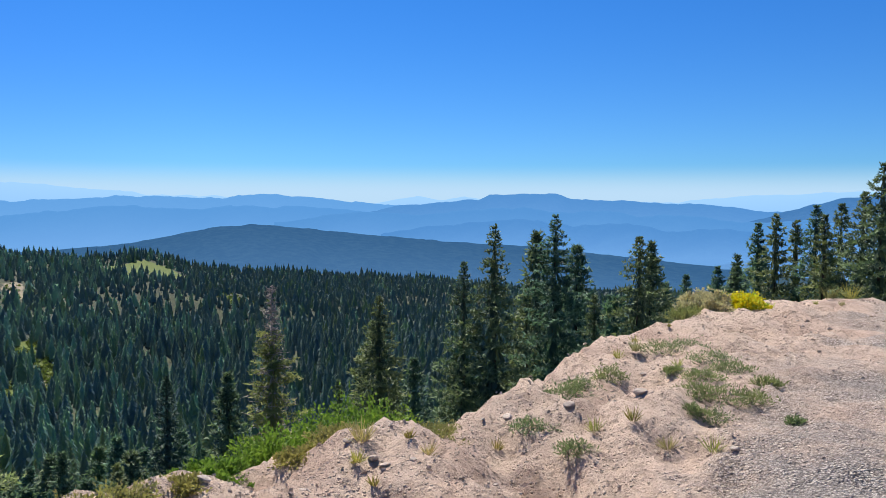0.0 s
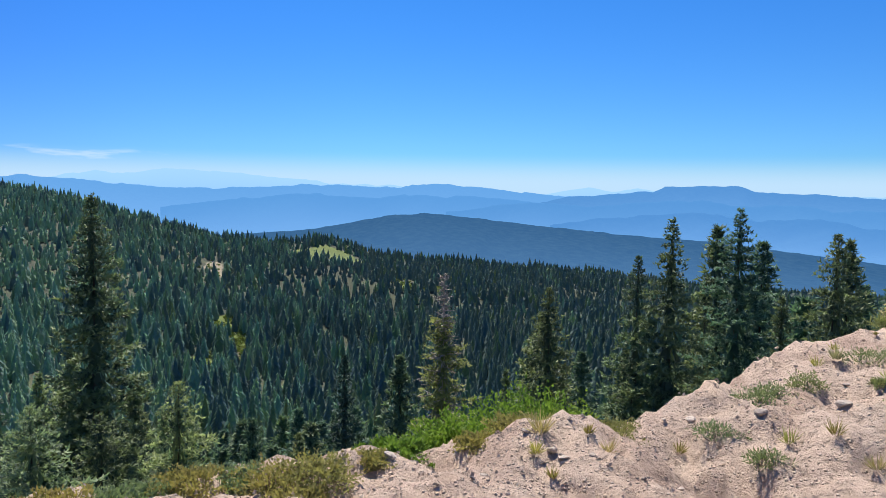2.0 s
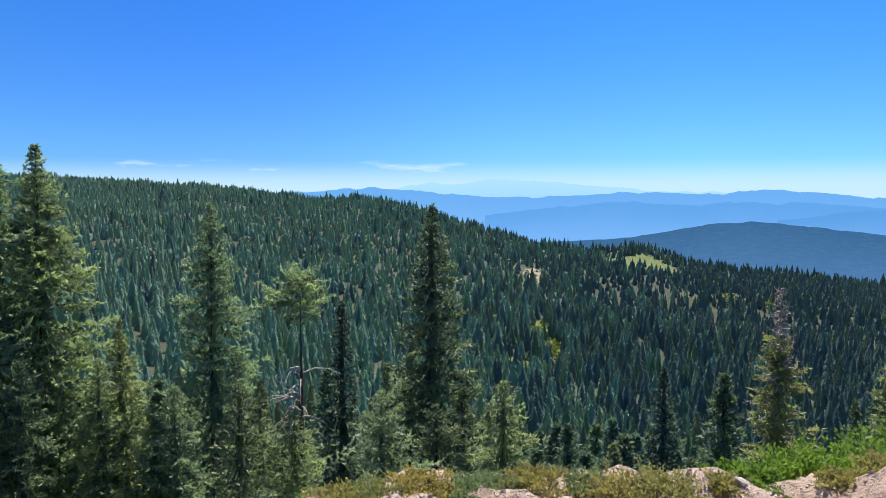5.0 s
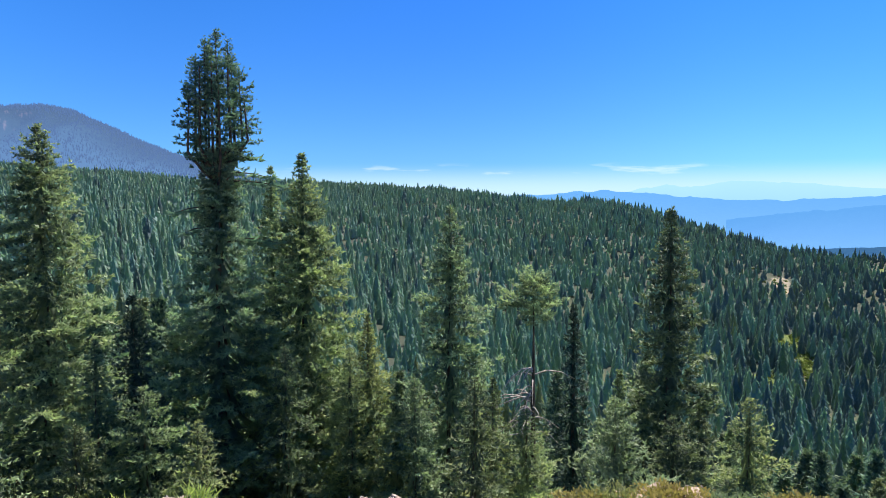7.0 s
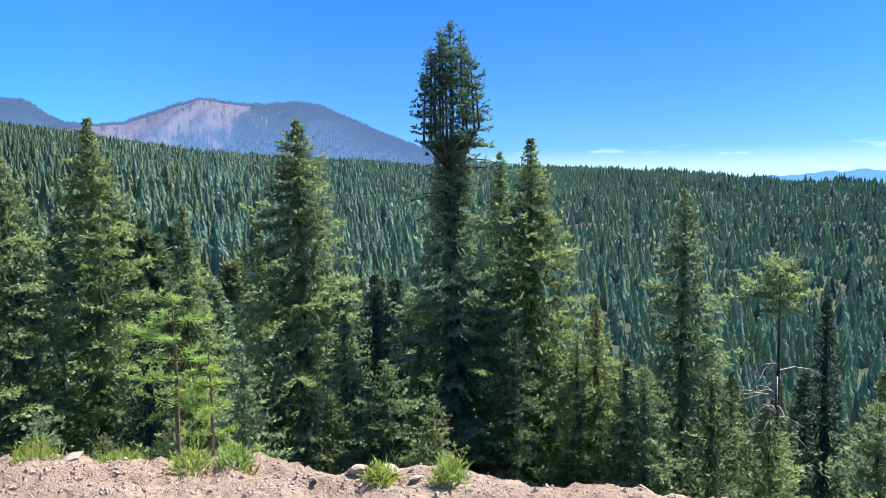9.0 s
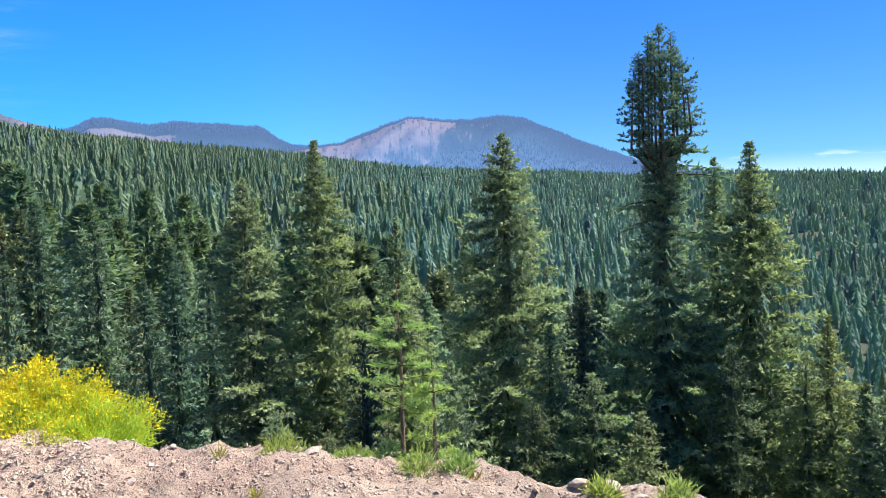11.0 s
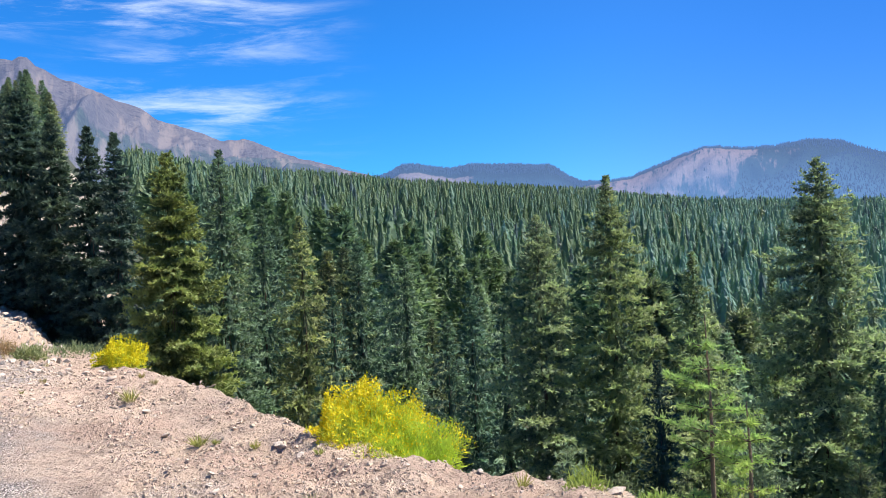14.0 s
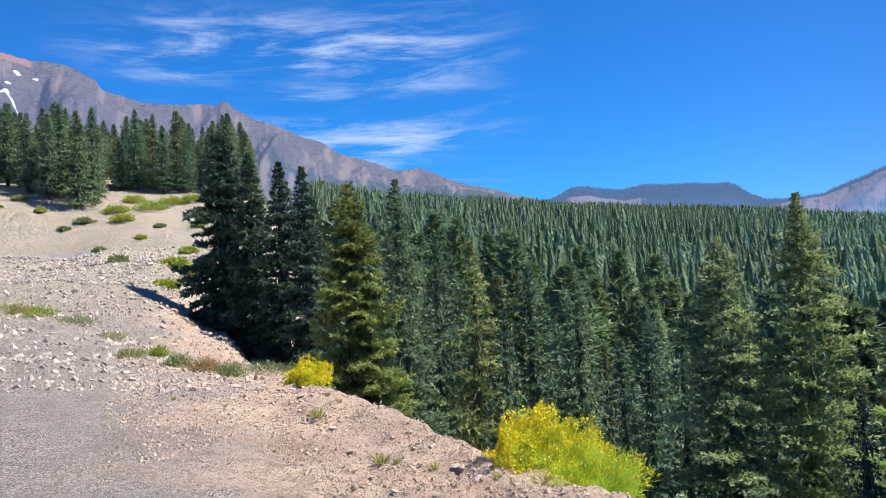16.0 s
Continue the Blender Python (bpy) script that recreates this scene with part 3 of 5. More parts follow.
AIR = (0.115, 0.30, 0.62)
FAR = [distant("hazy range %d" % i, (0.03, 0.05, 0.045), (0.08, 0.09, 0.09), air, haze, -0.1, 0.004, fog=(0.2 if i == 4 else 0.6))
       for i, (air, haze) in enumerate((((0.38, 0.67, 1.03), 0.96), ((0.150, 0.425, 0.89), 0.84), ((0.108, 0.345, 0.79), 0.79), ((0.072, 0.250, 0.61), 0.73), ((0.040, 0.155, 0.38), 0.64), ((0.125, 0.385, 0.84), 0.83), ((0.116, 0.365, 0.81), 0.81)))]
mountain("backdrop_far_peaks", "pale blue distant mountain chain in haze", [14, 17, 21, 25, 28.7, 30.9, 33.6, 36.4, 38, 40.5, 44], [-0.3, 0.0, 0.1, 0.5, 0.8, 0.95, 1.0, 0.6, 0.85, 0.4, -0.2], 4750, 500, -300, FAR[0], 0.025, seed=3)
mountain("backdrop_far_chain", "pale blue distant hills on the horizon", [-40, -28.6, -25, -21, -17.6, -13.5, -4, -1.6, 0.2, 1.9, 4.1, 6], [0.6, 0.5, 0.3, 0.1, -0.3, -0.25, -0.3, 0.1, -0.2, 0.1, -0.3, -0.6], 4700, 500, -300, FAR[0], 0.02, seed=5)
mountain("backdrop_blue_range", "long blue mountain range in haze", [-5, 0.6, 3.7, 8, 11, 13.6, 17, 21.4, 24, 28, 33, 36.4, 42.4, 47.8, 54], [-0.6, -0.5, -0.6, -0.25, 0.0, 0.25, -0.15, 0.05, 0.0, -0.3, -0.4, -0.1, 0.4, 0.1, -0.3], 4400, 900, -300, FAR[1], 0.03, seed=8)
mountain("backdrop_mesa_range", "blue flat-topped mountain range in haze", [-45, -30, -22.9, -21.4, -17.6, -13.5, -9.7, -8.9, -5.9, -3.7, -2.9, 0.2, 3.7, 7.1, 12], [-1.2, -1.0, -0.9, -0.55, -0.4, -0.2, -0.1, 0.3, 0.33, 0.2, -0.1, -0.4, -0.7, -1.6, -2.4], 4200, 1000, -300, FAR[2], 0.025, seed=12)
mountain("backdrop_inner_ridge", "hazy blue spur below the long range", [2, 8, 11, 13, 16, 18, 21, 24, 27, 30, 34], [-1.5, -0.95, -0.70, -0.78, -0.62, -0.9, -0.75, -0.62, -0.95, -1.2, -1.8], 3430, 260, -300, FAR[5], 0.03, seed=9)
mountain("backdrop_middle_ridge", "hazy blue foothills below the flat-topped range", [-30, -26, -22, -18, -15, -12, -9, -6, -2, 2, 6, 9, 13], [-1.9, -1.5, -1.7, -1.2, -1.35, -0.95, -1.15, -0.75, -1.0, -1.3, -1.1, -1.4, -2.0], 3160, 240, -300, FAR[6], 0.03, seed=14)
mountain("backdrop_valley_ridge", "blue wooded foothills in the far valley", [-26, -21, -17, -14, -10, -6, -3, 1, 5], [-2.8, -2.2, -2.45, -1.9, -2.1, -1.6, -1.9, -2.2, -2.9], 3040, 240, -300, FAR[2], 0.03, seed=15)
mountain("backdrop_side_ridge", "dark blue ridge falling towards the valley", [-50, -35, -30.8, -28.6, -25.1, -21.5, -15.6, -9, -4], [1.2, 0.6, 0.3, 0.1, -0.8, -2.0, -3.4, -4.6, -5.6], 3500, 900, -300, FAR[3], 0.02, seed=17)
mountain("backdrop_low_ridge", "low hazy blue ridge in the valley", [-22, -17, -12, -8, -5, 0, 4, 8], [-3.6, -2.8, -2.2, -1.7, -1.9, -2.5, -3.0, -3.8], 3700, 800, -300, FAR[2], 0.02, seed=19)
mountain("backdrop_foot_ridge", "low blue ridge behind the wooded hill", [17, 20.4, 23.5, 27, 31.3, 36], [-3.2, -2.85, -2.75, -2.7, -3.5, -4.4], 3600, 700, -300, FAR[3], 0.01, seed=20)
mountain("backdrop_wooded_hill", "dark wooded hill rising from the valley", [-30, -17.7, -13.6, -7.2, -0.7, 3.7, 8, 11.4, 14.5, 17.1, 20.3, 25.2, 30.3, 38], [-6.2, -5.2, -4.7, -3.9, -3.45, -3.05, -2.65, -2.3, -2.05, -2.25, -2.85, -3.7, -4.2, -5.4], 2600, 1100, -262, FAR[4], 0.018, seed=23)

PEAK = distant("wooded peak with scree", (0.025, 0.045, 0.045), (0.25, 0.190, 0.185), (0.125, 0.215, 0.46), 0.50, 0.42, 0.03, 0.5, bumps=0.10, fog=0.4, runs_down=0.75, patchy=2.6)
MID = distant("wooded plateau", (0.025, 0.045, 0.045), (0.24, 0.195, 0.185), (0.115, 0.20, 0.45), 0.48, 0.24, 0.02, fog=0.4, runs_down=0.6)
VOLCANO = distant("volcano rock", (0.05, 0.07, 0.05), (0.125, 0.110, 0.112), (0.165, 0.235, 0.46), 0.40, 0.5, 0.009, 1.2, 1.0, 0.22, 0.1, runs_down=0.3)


def peak_bare(a, s):
    edge = 89.3 - 3.6 * s
    scree = 0.95 * smooth(a, edge - 0.5, edge + 0.5) * smooth(s, 0.26, 0.36) * smooth(s, 0.985, 0.93)
    gullies = 0.60 * smooth(a, edge - 4.0, edge - 1.5) * smooth(s, 0.50, 0.62) * smooth(s, 0.97, 0.90)
    spots = 0.34 * smooth(a, 76.5, 82.5) * smooth(s, 0.45, 0.6) * smooth(s, 0.95, 0.85)
    return np.maximum.reduce([scree, gullies, spots]) - 0.2


def plateau_bare(a, s):
    return 0.75 * smooth(s, 0.3, 0.5) * smooth(s, 0.88, 0.76) * smooth(a, 105.5, 108.5) + 0.55 * smooth(s, 0.5, 0.62) * smooth(s, 0.85, 0.74) - 0.2


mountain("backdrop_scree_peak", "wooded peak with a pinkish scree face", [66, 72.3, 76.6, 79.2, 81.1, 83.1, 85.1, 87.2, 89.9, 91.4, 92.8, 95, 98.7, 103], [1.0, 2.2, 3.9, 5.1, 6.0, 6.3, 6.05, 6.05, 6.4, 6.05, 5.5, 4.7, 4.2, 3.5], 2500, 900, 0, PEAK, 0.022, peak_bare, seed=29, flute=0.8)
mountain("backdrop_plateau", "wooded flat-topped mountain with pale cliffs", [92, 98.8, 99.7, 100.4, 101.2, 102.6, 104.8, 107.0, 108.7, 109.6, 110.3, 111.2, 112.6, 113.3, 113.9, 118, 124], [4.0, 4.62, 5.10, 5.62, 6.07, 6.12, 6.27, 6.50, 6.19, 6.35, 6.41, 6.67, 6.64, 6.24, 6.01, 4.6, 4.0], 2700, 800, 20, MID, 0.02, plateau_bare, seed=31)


def volcano_bare(a, s):
    return 0.25 + 0.75 * smooth(s, np.interp(a, [115, 122, 128, 135, 160], [0.75, 0.75, 0.62, 0.5, 0.45]), np.interp(a, [115, 122, 128, 135, 160], [0.9, 0.85, 0.72, 0.62, 0.55]))


def volcano_snow(a, s):
    def spot(a0, s0, wa, ws, k=0.0):
        u = (a - a0) + (s - s0) * k
        return np.exp(-(u / wa) ** 2 - ((s - s0) / ws) ** 2)
    return 0.95 * np.maximum.reduce([spot(153.2, 0.92, 0.6, 0.018, 26.0), spot(152.2, 0.90, 0.3, 0.03, 22.0), spot(151.3, 0.895, 0.5, 0.018, 30.0), spot(152.6, 0.81, 0.35, 0.016, 24.0), spot(152.1, 0.66, 0.6, 0.04, -18.0), spot(151.3, 0.62, 0.5, 0.045, -12.0), spot(150.95, 0.56, 0.3, 0.05, 0.0), spot(153.0, 0.70, 0.7, 0.05, 10.0)])


def volcano_red(a, s):
    return 0.75 * smooth(a, 150.4, 151.6) * smooth(s, 0.94, 0.97) * smooth(a, 154.0, 153.0) + 0.2 * smooth(a, 128, 118) * smooth(s, 0.6, 0.75)


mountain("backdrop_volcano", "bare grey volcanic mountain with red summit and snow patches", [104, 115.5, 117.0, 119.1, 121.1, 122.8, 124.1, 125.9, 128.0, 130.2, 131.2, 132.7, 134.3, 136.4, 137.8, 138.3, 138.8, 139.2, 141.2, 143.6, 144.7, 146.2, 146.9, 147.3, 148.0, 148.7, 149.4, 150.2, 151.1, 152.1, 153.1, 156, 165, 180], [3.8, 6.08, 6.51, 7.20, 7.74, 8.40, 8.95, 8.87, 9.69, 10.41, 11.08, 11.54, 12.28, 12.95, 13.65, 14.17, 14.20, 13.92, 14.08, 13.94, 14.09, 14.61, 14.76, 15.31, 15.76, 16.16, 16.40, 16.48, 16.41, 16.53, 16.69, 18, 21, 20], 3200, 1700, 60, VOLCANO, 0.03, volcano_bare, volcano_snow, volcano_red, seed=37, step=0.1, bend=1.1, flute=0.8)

# ---------------------------------------------------------------- trees


def kites(base, tip, side, width):
    """Flat needle sprays: a kite for every base and tip, width wide along side."""
    n = len(base)
    mid = base + (tip - base) * 0.45
    v = np.stack([base, mid + side * width[:, None] * 0.5, tip, mid - side * width[:, None] * 0.5], 1).reshape(-1, 3)
    i = np.arange(n)[:, None] * 4
    return v, np.concatenate([i + [[0, 1, 2]], i + [[0, 2, 3]]])


def tube(points, radii, sides=7):
    """A tapered tube along points; closed at its far end by narrowing."""
    points, rings = np.asarray(points, float), []
    for k, (p, r) in enumerate(zip(points, radii)):
        a = points[min(k + 1, len(points) - 1)] - points[max(k - 1, 0)]
        a = a / (np.linalg.norm(a) + 1e-9)
        u = np.cross(a, (0.31, 0.95, 0.05) if abs(a[1]) < 0.9 else (1.0, 0.0, 0.1))
        u = u / np.linalg.norm(u)
        w = np.cross(a, u)
        t = np.arange(sides) * 2 * math.pi / sides
        rings.append(p + r * (np.cos(t)[:, None] * u + np.sin(t)[:, None] * w))
    tris = []
    for k in range(len(points) - 1):
        for j in range(sides):
            a, b = k * sides + j, k * sides + (j + 1) % sides
            tris += [(a, b, b + sides), (a, b + sides, a + sides)]
    return np.concatenate(rings), np.array(tris)


def joined(pieces):
    """Several (verts, tris) as one."""
    vs, ts, n = [], [], 0
    for v, t in pieces:
        vs.append(v), ts.append(t + n)
        n += len(v)
    return np.concatenate(vs), np.concatenate(ts)


FIR = ([0, 0.04, 0.12, 0.3, 0.6, 0.85, 1.0], [0.02, 0.11, 0.28, 0.55, 0.86, 1.0, 1.0])


def crown(h, r, rng, low=0.08, shape=FIR, whorl=0.26, per=7, spray=0.15, ragged=0.22, lift=(38, -8, -30), gaps=0.0, tuft=5, inner=0.3, cover=1.0, heart=0.34, tops=0.5, blade=0.90):
    """Tiers of drooping boughs: along each bough side twigs in a flat fan, along each twig tufts of needle sprays. Returns verts, tris, and how far out each point lies."""
    hb = h * low
    z = h - 0.008 * h
    bias = rng.uniform(0, 6.28)
    P, D, L3, O, core = [], [], [], [], []
    while z > hb:
        u = (h - z) / (h - hb)
        reach = r * np.interp(u, *shape)
        fine = spray * (tops + (1 - tops) * min(1, u * 4))
        step = whorl * rng.uniform(0.75, 1.3) * (0.30 + 0.70 * min(1, u * 2.5))
        bias += 1.1
        for k in range(per):
            if rng.random() < gaps:
                continue
            a = bias + k * 2 * math.pi / per + rng.normal(0, 0.30)
            L = max(fine * 0.6, reach * (1 + ragged * rng.uniform(-1.0, 0.5)) * (1 + 0.15 * math.sin(a * 2 + z * 6 / r)))
            p = radians(np.interp(u, [0, 0.2, 1], lift) + rng.normal(0, 7))
            ax = np.array([math.cos(a) * math.cos(p), math.sin(a) * math.cos(p), math.sin(p)])
            sd = np.array([-math.sin(a), math.cos(a), 0.0])
            t0 = 0.08 if u < 0.2 else inner
            nt = max(2, int(L * (1 - t0) / (1.15 * fine) * cover))
            t = t0 + (1 - t0) * (np.arange(nt) + rng.uniform(0.1, 0.9, nt)) / nt
            w = (0.50 * L * (1 - t) ** 0.75 + 0.5 * fine) * rng.uniform(0.7, 1.2, nt)
            ns = max(1, int(w.max() / (0.85 * fine)) + 1)
            s = (np.arange(ns)[None, :] + rng.uniform(0.0, 0.9, (nt, ns))) * 0.85 * fine
            live = s < w[:, None]
            live[:, 0] = True
            tj, sj = np.broadcast_to(t[:, None], s.shape)[live], s[live]
            t, s = np.concatenate([tj, tj]), np.concatenate([sj, -sj])
            side = np.sign(s)
            s = s + rng.normal(0, 0.12 * fine, len(s))
            way = ax * 0.66 + sd * (side * 0.75)[:, None]
            q = ax * (L * t)[:, None] + way * np.abs(s)[:, None]
            q[:, 2] += z + rng.uniform(-0.35, 0.35) * step + 0.26 * L * t ** 2.5 - 0.10 * L * t - 0.20 * np.abs(s) + rng.normal(0, 0.10 * fine, len(s))
            n = len(q)
            tone = rng.normal(0, 0.16) + rng.normal(0, 0.16, n)
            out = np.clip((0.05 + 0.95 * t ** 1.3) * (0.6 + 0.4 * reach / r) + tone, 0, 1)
            d = way[:, None] * 0.75 + rng.normal(0, 0.5, (n, tuft, 3)) + [0, 0, 0.30]
            P.append(np.repeat(q, tuft, 0) + rng.normal(0, 0.13 * fine, (n * tuft, 3)) * [1, 1, 0.6]), D.append(d.reshape(-1, 3))
            L3.append(fine * blade * rng.uniform(0.6, 1.3, n * tuft)), O.append(np.repeat(out, tuft))
        # dark panels filling the crown, their tone standing in for inner shade
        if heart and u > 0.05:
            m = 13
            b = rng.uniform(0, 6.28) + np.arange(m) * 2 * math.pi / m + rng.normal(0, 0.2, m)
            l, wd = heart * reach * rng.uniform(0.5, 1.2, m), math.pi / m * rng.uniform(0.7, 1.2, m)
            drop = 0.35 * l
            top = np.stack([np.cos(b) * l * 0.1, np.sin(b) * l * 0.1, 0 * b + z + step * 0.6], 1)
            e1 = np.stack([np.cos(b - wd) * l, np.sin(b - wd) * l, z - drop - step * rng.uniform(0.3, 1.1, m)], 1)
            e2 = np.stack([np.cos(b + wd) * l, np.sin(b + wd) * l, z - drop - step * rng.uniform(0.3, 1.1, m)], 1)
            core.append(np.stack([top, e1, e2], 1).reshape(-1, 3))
        z -= step
    P, D, L3, O = np.concatenate(P), np.concatenate(D), np.concatenate(L3), np.concatenate(O)
    D = D / np.linalg.norm(D, axis=1)[:, None]
    S = np.cross(D, rng.normal(0, 0.75, P.shape) + [0, 0, 1.0])
    S = S / (np.linalg.norm(S, axis=1)[:, None] + 1e-9) * (L3 * 0.21)[:, None]
    v = np.stack([P - S, P + S, P + D * L3[:, None]], 1).reshape(-1, 3)
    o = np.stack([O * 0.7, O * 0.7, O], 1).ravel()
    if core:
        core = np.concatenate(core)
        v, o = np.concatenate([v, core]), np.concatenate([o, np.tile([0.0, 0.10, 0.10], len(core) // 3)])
    return v, np.arange(len(v)).reshape(-1, 3), o


def trunk_of(h, girth, rng, lean=0.0, bend=0.02):
    k = np.linspace(0, 1, 9)
    x = lean * h * k + np.cumsum(rng.normal(0, bend, 9)) * 0.3
    y = np.cumsum(rng.normal(0, bend, 9)) * 0.3
    return tube(np.stack([x, y, h * k], 1), girth * np.array([1.35, 1.05, 0.92, 0.8, 0.66, 0.5, 0.34, 0.18, 0.03]))


def part(name, me, parent, label=""):
    """Links a mesh as one part under a thing."""
    ob = new(name, me)
    ob.parent = parent
    return tagged(ob, label) if label else ob


def rooted(az, d, sink=0.12):
    x, y = heading(az, d)
    return x, y, height(x, y) - sink


def fir(az, top, d, width, label, seed, needles=None, **how):
    """A fir at heading az and distance d, whose top stands at that height angle, with a crown width degrees wide."""
    rng = np.random.default_rng(seed)
    x, y, z = rooted(az, d)
    h = EYE + (d - 0.4) * math.tan(radians(top)) - z
    r = how.pop("fat", 1.2) * d * math.tan(radians(width / 2))
    tree = tagged(new("fir_tree"), label, "tree", "firs below the pull-out")
    tree.matrix_world = pose(x, y, z)
    tv, tt = trunk_of(h, how.pop("girth", 0.010 * h + 0.03), rng)
    part("trunk", tri_mesh("trunk", tv, tt, [BARK], None, True), tree)
    v, t, o = crown(h, r, rng, **how)
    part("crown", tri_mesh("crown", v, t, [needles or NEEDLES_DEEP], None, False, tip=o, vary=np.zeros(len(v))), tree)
    return tree, h, r, rng


GREEN, DARK, BLUE, GOLD = "dark green fir with dense drooping branches on the slope", "shadowed dark fir on the slope", "slender blue-green fir in the forest edge", "broad yellow-green fir at the edge of the slope"
# heading, height angle of the top, distance, crown width (degrees), kind
FIRS = [
    (4.9, -7.7, 25, 6.6, "g"), (-1.6, -5.0, 24, 5.6, "g"), (-3.9, -2.2, 23, 6.6, "g"), (-8.5, -1.4, 24, 6.4, "b"), (-14.6, -3.0, 22, 6.4, "g"),
    (8.0, -14.0, 27, 2.5, "g"), (-6.4, -6.6, 30, 3.0, "g"), (-11.5, -7.5, 30, 3.4, "g"),
    (-18.1, -5.7, 40, 2.3, "b"), (-20.2, -5.0, 38, 2.9, "b"), (-21.5, -4.1, 36, 3.1, "g"), (-22.8, -1.8, 34, 2.9, "b"), (-23.9, -1.2, 32, 4.2, "g"), (-25.2, -1.6, 34, 3.4, "g"), (-26.4, -0.5, 33, 3.6, "b"),
    (-26.9, -1.2, 30, 3.4, "g"), (-27.9, -0.4, 32, 4.2, "g"), (-29.2, 0.4, 29, 4.7, "g"), (-30.2, 2.3, 27, 5.7, "g"), (-32.5, 2.8, 27, 6.5, "g"),
    (38.0, -0.9, 24, 8.6, "g"), (44.9, -8.2, 27, 3.8, "d"), (54.3, -0.7, 25, 6.6, "s"), (20.5, -13.0, 34, 3.4, "d"), (33.6, -16.5, 26, 4.2, "y"), (41.5, -13.0, 24, 4.2, "y"), (51.0, -14.0, 21, 5.0, "y"), (58.5, -15.0, 22, 5.5, "y"),
    (65.4, 3.3, 26, 10.5, "y"), (67.7, 2.3, 31, 5.0, "y"), (60.6, -9.0, 24, 6.0, "y"), (77.4, -7.0, 24, 5.6, "d"), (79.8, -10.0, 22, 5.0, "y"),
    (82.9, 4.9, 26, 8.8, "s"), (86.0, -3.0, 30, 5.6, "y"), (91.2, -1.2, 36, 5.4, "y"), (97.0, 4.9, 27, 8.2, "y"), (102.3, 2.2, 26, 6.8, "s"), (94.0, -9.0, 24, 4.0, "d"),
    (105.2, -4.5, 28, 3.4, "b"), (107.6, -2.6, 32, 3.4, "b"), (109.5, -5.0, 27, 3.6, "b"), (112.5, -0.5, 34, 4.2, "b"), (116.0, 1.0, 36, 4.4, "b"), (120.2, 3.1, 31, 5.2, "y"),
    (123.0, 3.8, 36, 3.6, "b"), (125.7, 8.2, 27, 5.0, "b"), (129.2, 7.9, 23, 6.6, "o"), (132.7, 9.4, 27, 4.0, "b"), (134.4, 9.8, 29, 4.2, "b"), (136.6, 10.4, 31, 3.8, "d"), (138.6, 11.9, 33, 5.2, "d"), (127.4, 5.6, 33, 4.2, "b"), (118.0, -2.5, 28, 3.6, "b"), (99.5, -6.5, 30, 3.8, "b"),
]


def build_firs():
    for i, (az, top, d, width, kind) in enumerate(FIRS):
        seed = 100 + i
        fine = dict(spray=0.165 * (d / 25) ** 0.9 * (1.15 if width > 8 else 1.0), whorl=0.42 * (d / 25) ** 0.5, cover=1.0, tuft=5, per=8 if kind in "ys" else 7, inner=0.2)
        if az > 128:
            fine.update(cover=1.4, tuft=8, per=9, inner=0.12)
        if kind == "g":
            fir(az, top, d, width, GREEN, seed, low=0.03, ragged=0.3, fat=1.48, heart=0.28, shape=([0, 0.04, 0.12, 0.3, 0.6, 0.85, 1.0], [0.02, 0.09, 0.22, 0.44, 0.76, 0.97, 1.05]), **fine)
        elif kind == "b":
            # past heading 131 darkened needles stand in for shade
            fir(az, top, d, width, BLUE, seed, NEEDLES_SHADED if az > 131 else NEEDLES_BLUE, low=0.02, ragged=0.24, heart=0.28, fat=1.38, **fine)
        elif kind == "d":
            fir(az, top, d, width, DARK, seed, NEEDLES_SHADED, low=0.04, heart=0.3, fat=1.35, **fine)
        elif kind == "y":
            fir(az, top, d, width, GREEN, seed, NEEDLES_GOLD, low=0.03, ragged=0.36, fat=1.46, heart=0.22, gaps=0.05, shape=([0, 0.04, 0.12, 0.25, 0.5, 0.8, 1.0], [0.01, 0.07, 0.22, 0.45, 0.74, 0.97, 1.0]), **fine)
        elif kind == "o":
            fir(az, top, d, width, GOLD, seed, NEEDLES_OLIVE, low=0.02, ragged=0.22, heart=0.25, fat=1.4, shape=([0, 0.06, 0.3, 0.6, 0.85, 1.0], [0.03, 0.18, 0.56, 0.87, 1.0, 0.95]), **fine)
        else:
            fir(az, top, d, width, "tall fir with an open crown and bare reddish trunk", seed, NEEDLES, low=0.04, gaps=0.10, ragged=0.4, fat=1.42, heart=0.22, shape=([0, 0.05, 0.22, 0.5, 0.8, 1.0], [0.01, 0.16, 0.55, 0.82, 1.0, 0.95]), girth=0.2, **fine)


build_firs()


def build_young_firs():
    """Young bright firs filling the slope between the tall trunks."""
    rng = np.random.default_rng(404)
    bushy = ([0, 0.06, 0.18, 0.4, 0.7, 1.0], [0.05, 0.22, 0.50, 0.78, 1.0, 1.0])
    for i, az in enumerate(np.arange(33.0, 104.0, 4.9)):
        az, d = az + rng.uniform(-1.2, 1.2), rng.uniform(16.0, 23.0)
        top = rng.uniform(-16.5, -10.0) if az < 88 else rng.uniform(-18.0, -13.0)
        fir(az, top, d, rng.uniform(5.5, 9.0), "young yellow-green fir between taller trunks", 430 + i, (NEEDLES_GOLD, NEEDLES_DEEP, NEEDLES)[i % 3], low=0.02, shape=bushy, ragged=0.5, heart=0.2, whorl=0.34, per=6, spray=0.13, inner=0.15, gaps=0.12, tuft=4)


build_young_firs()


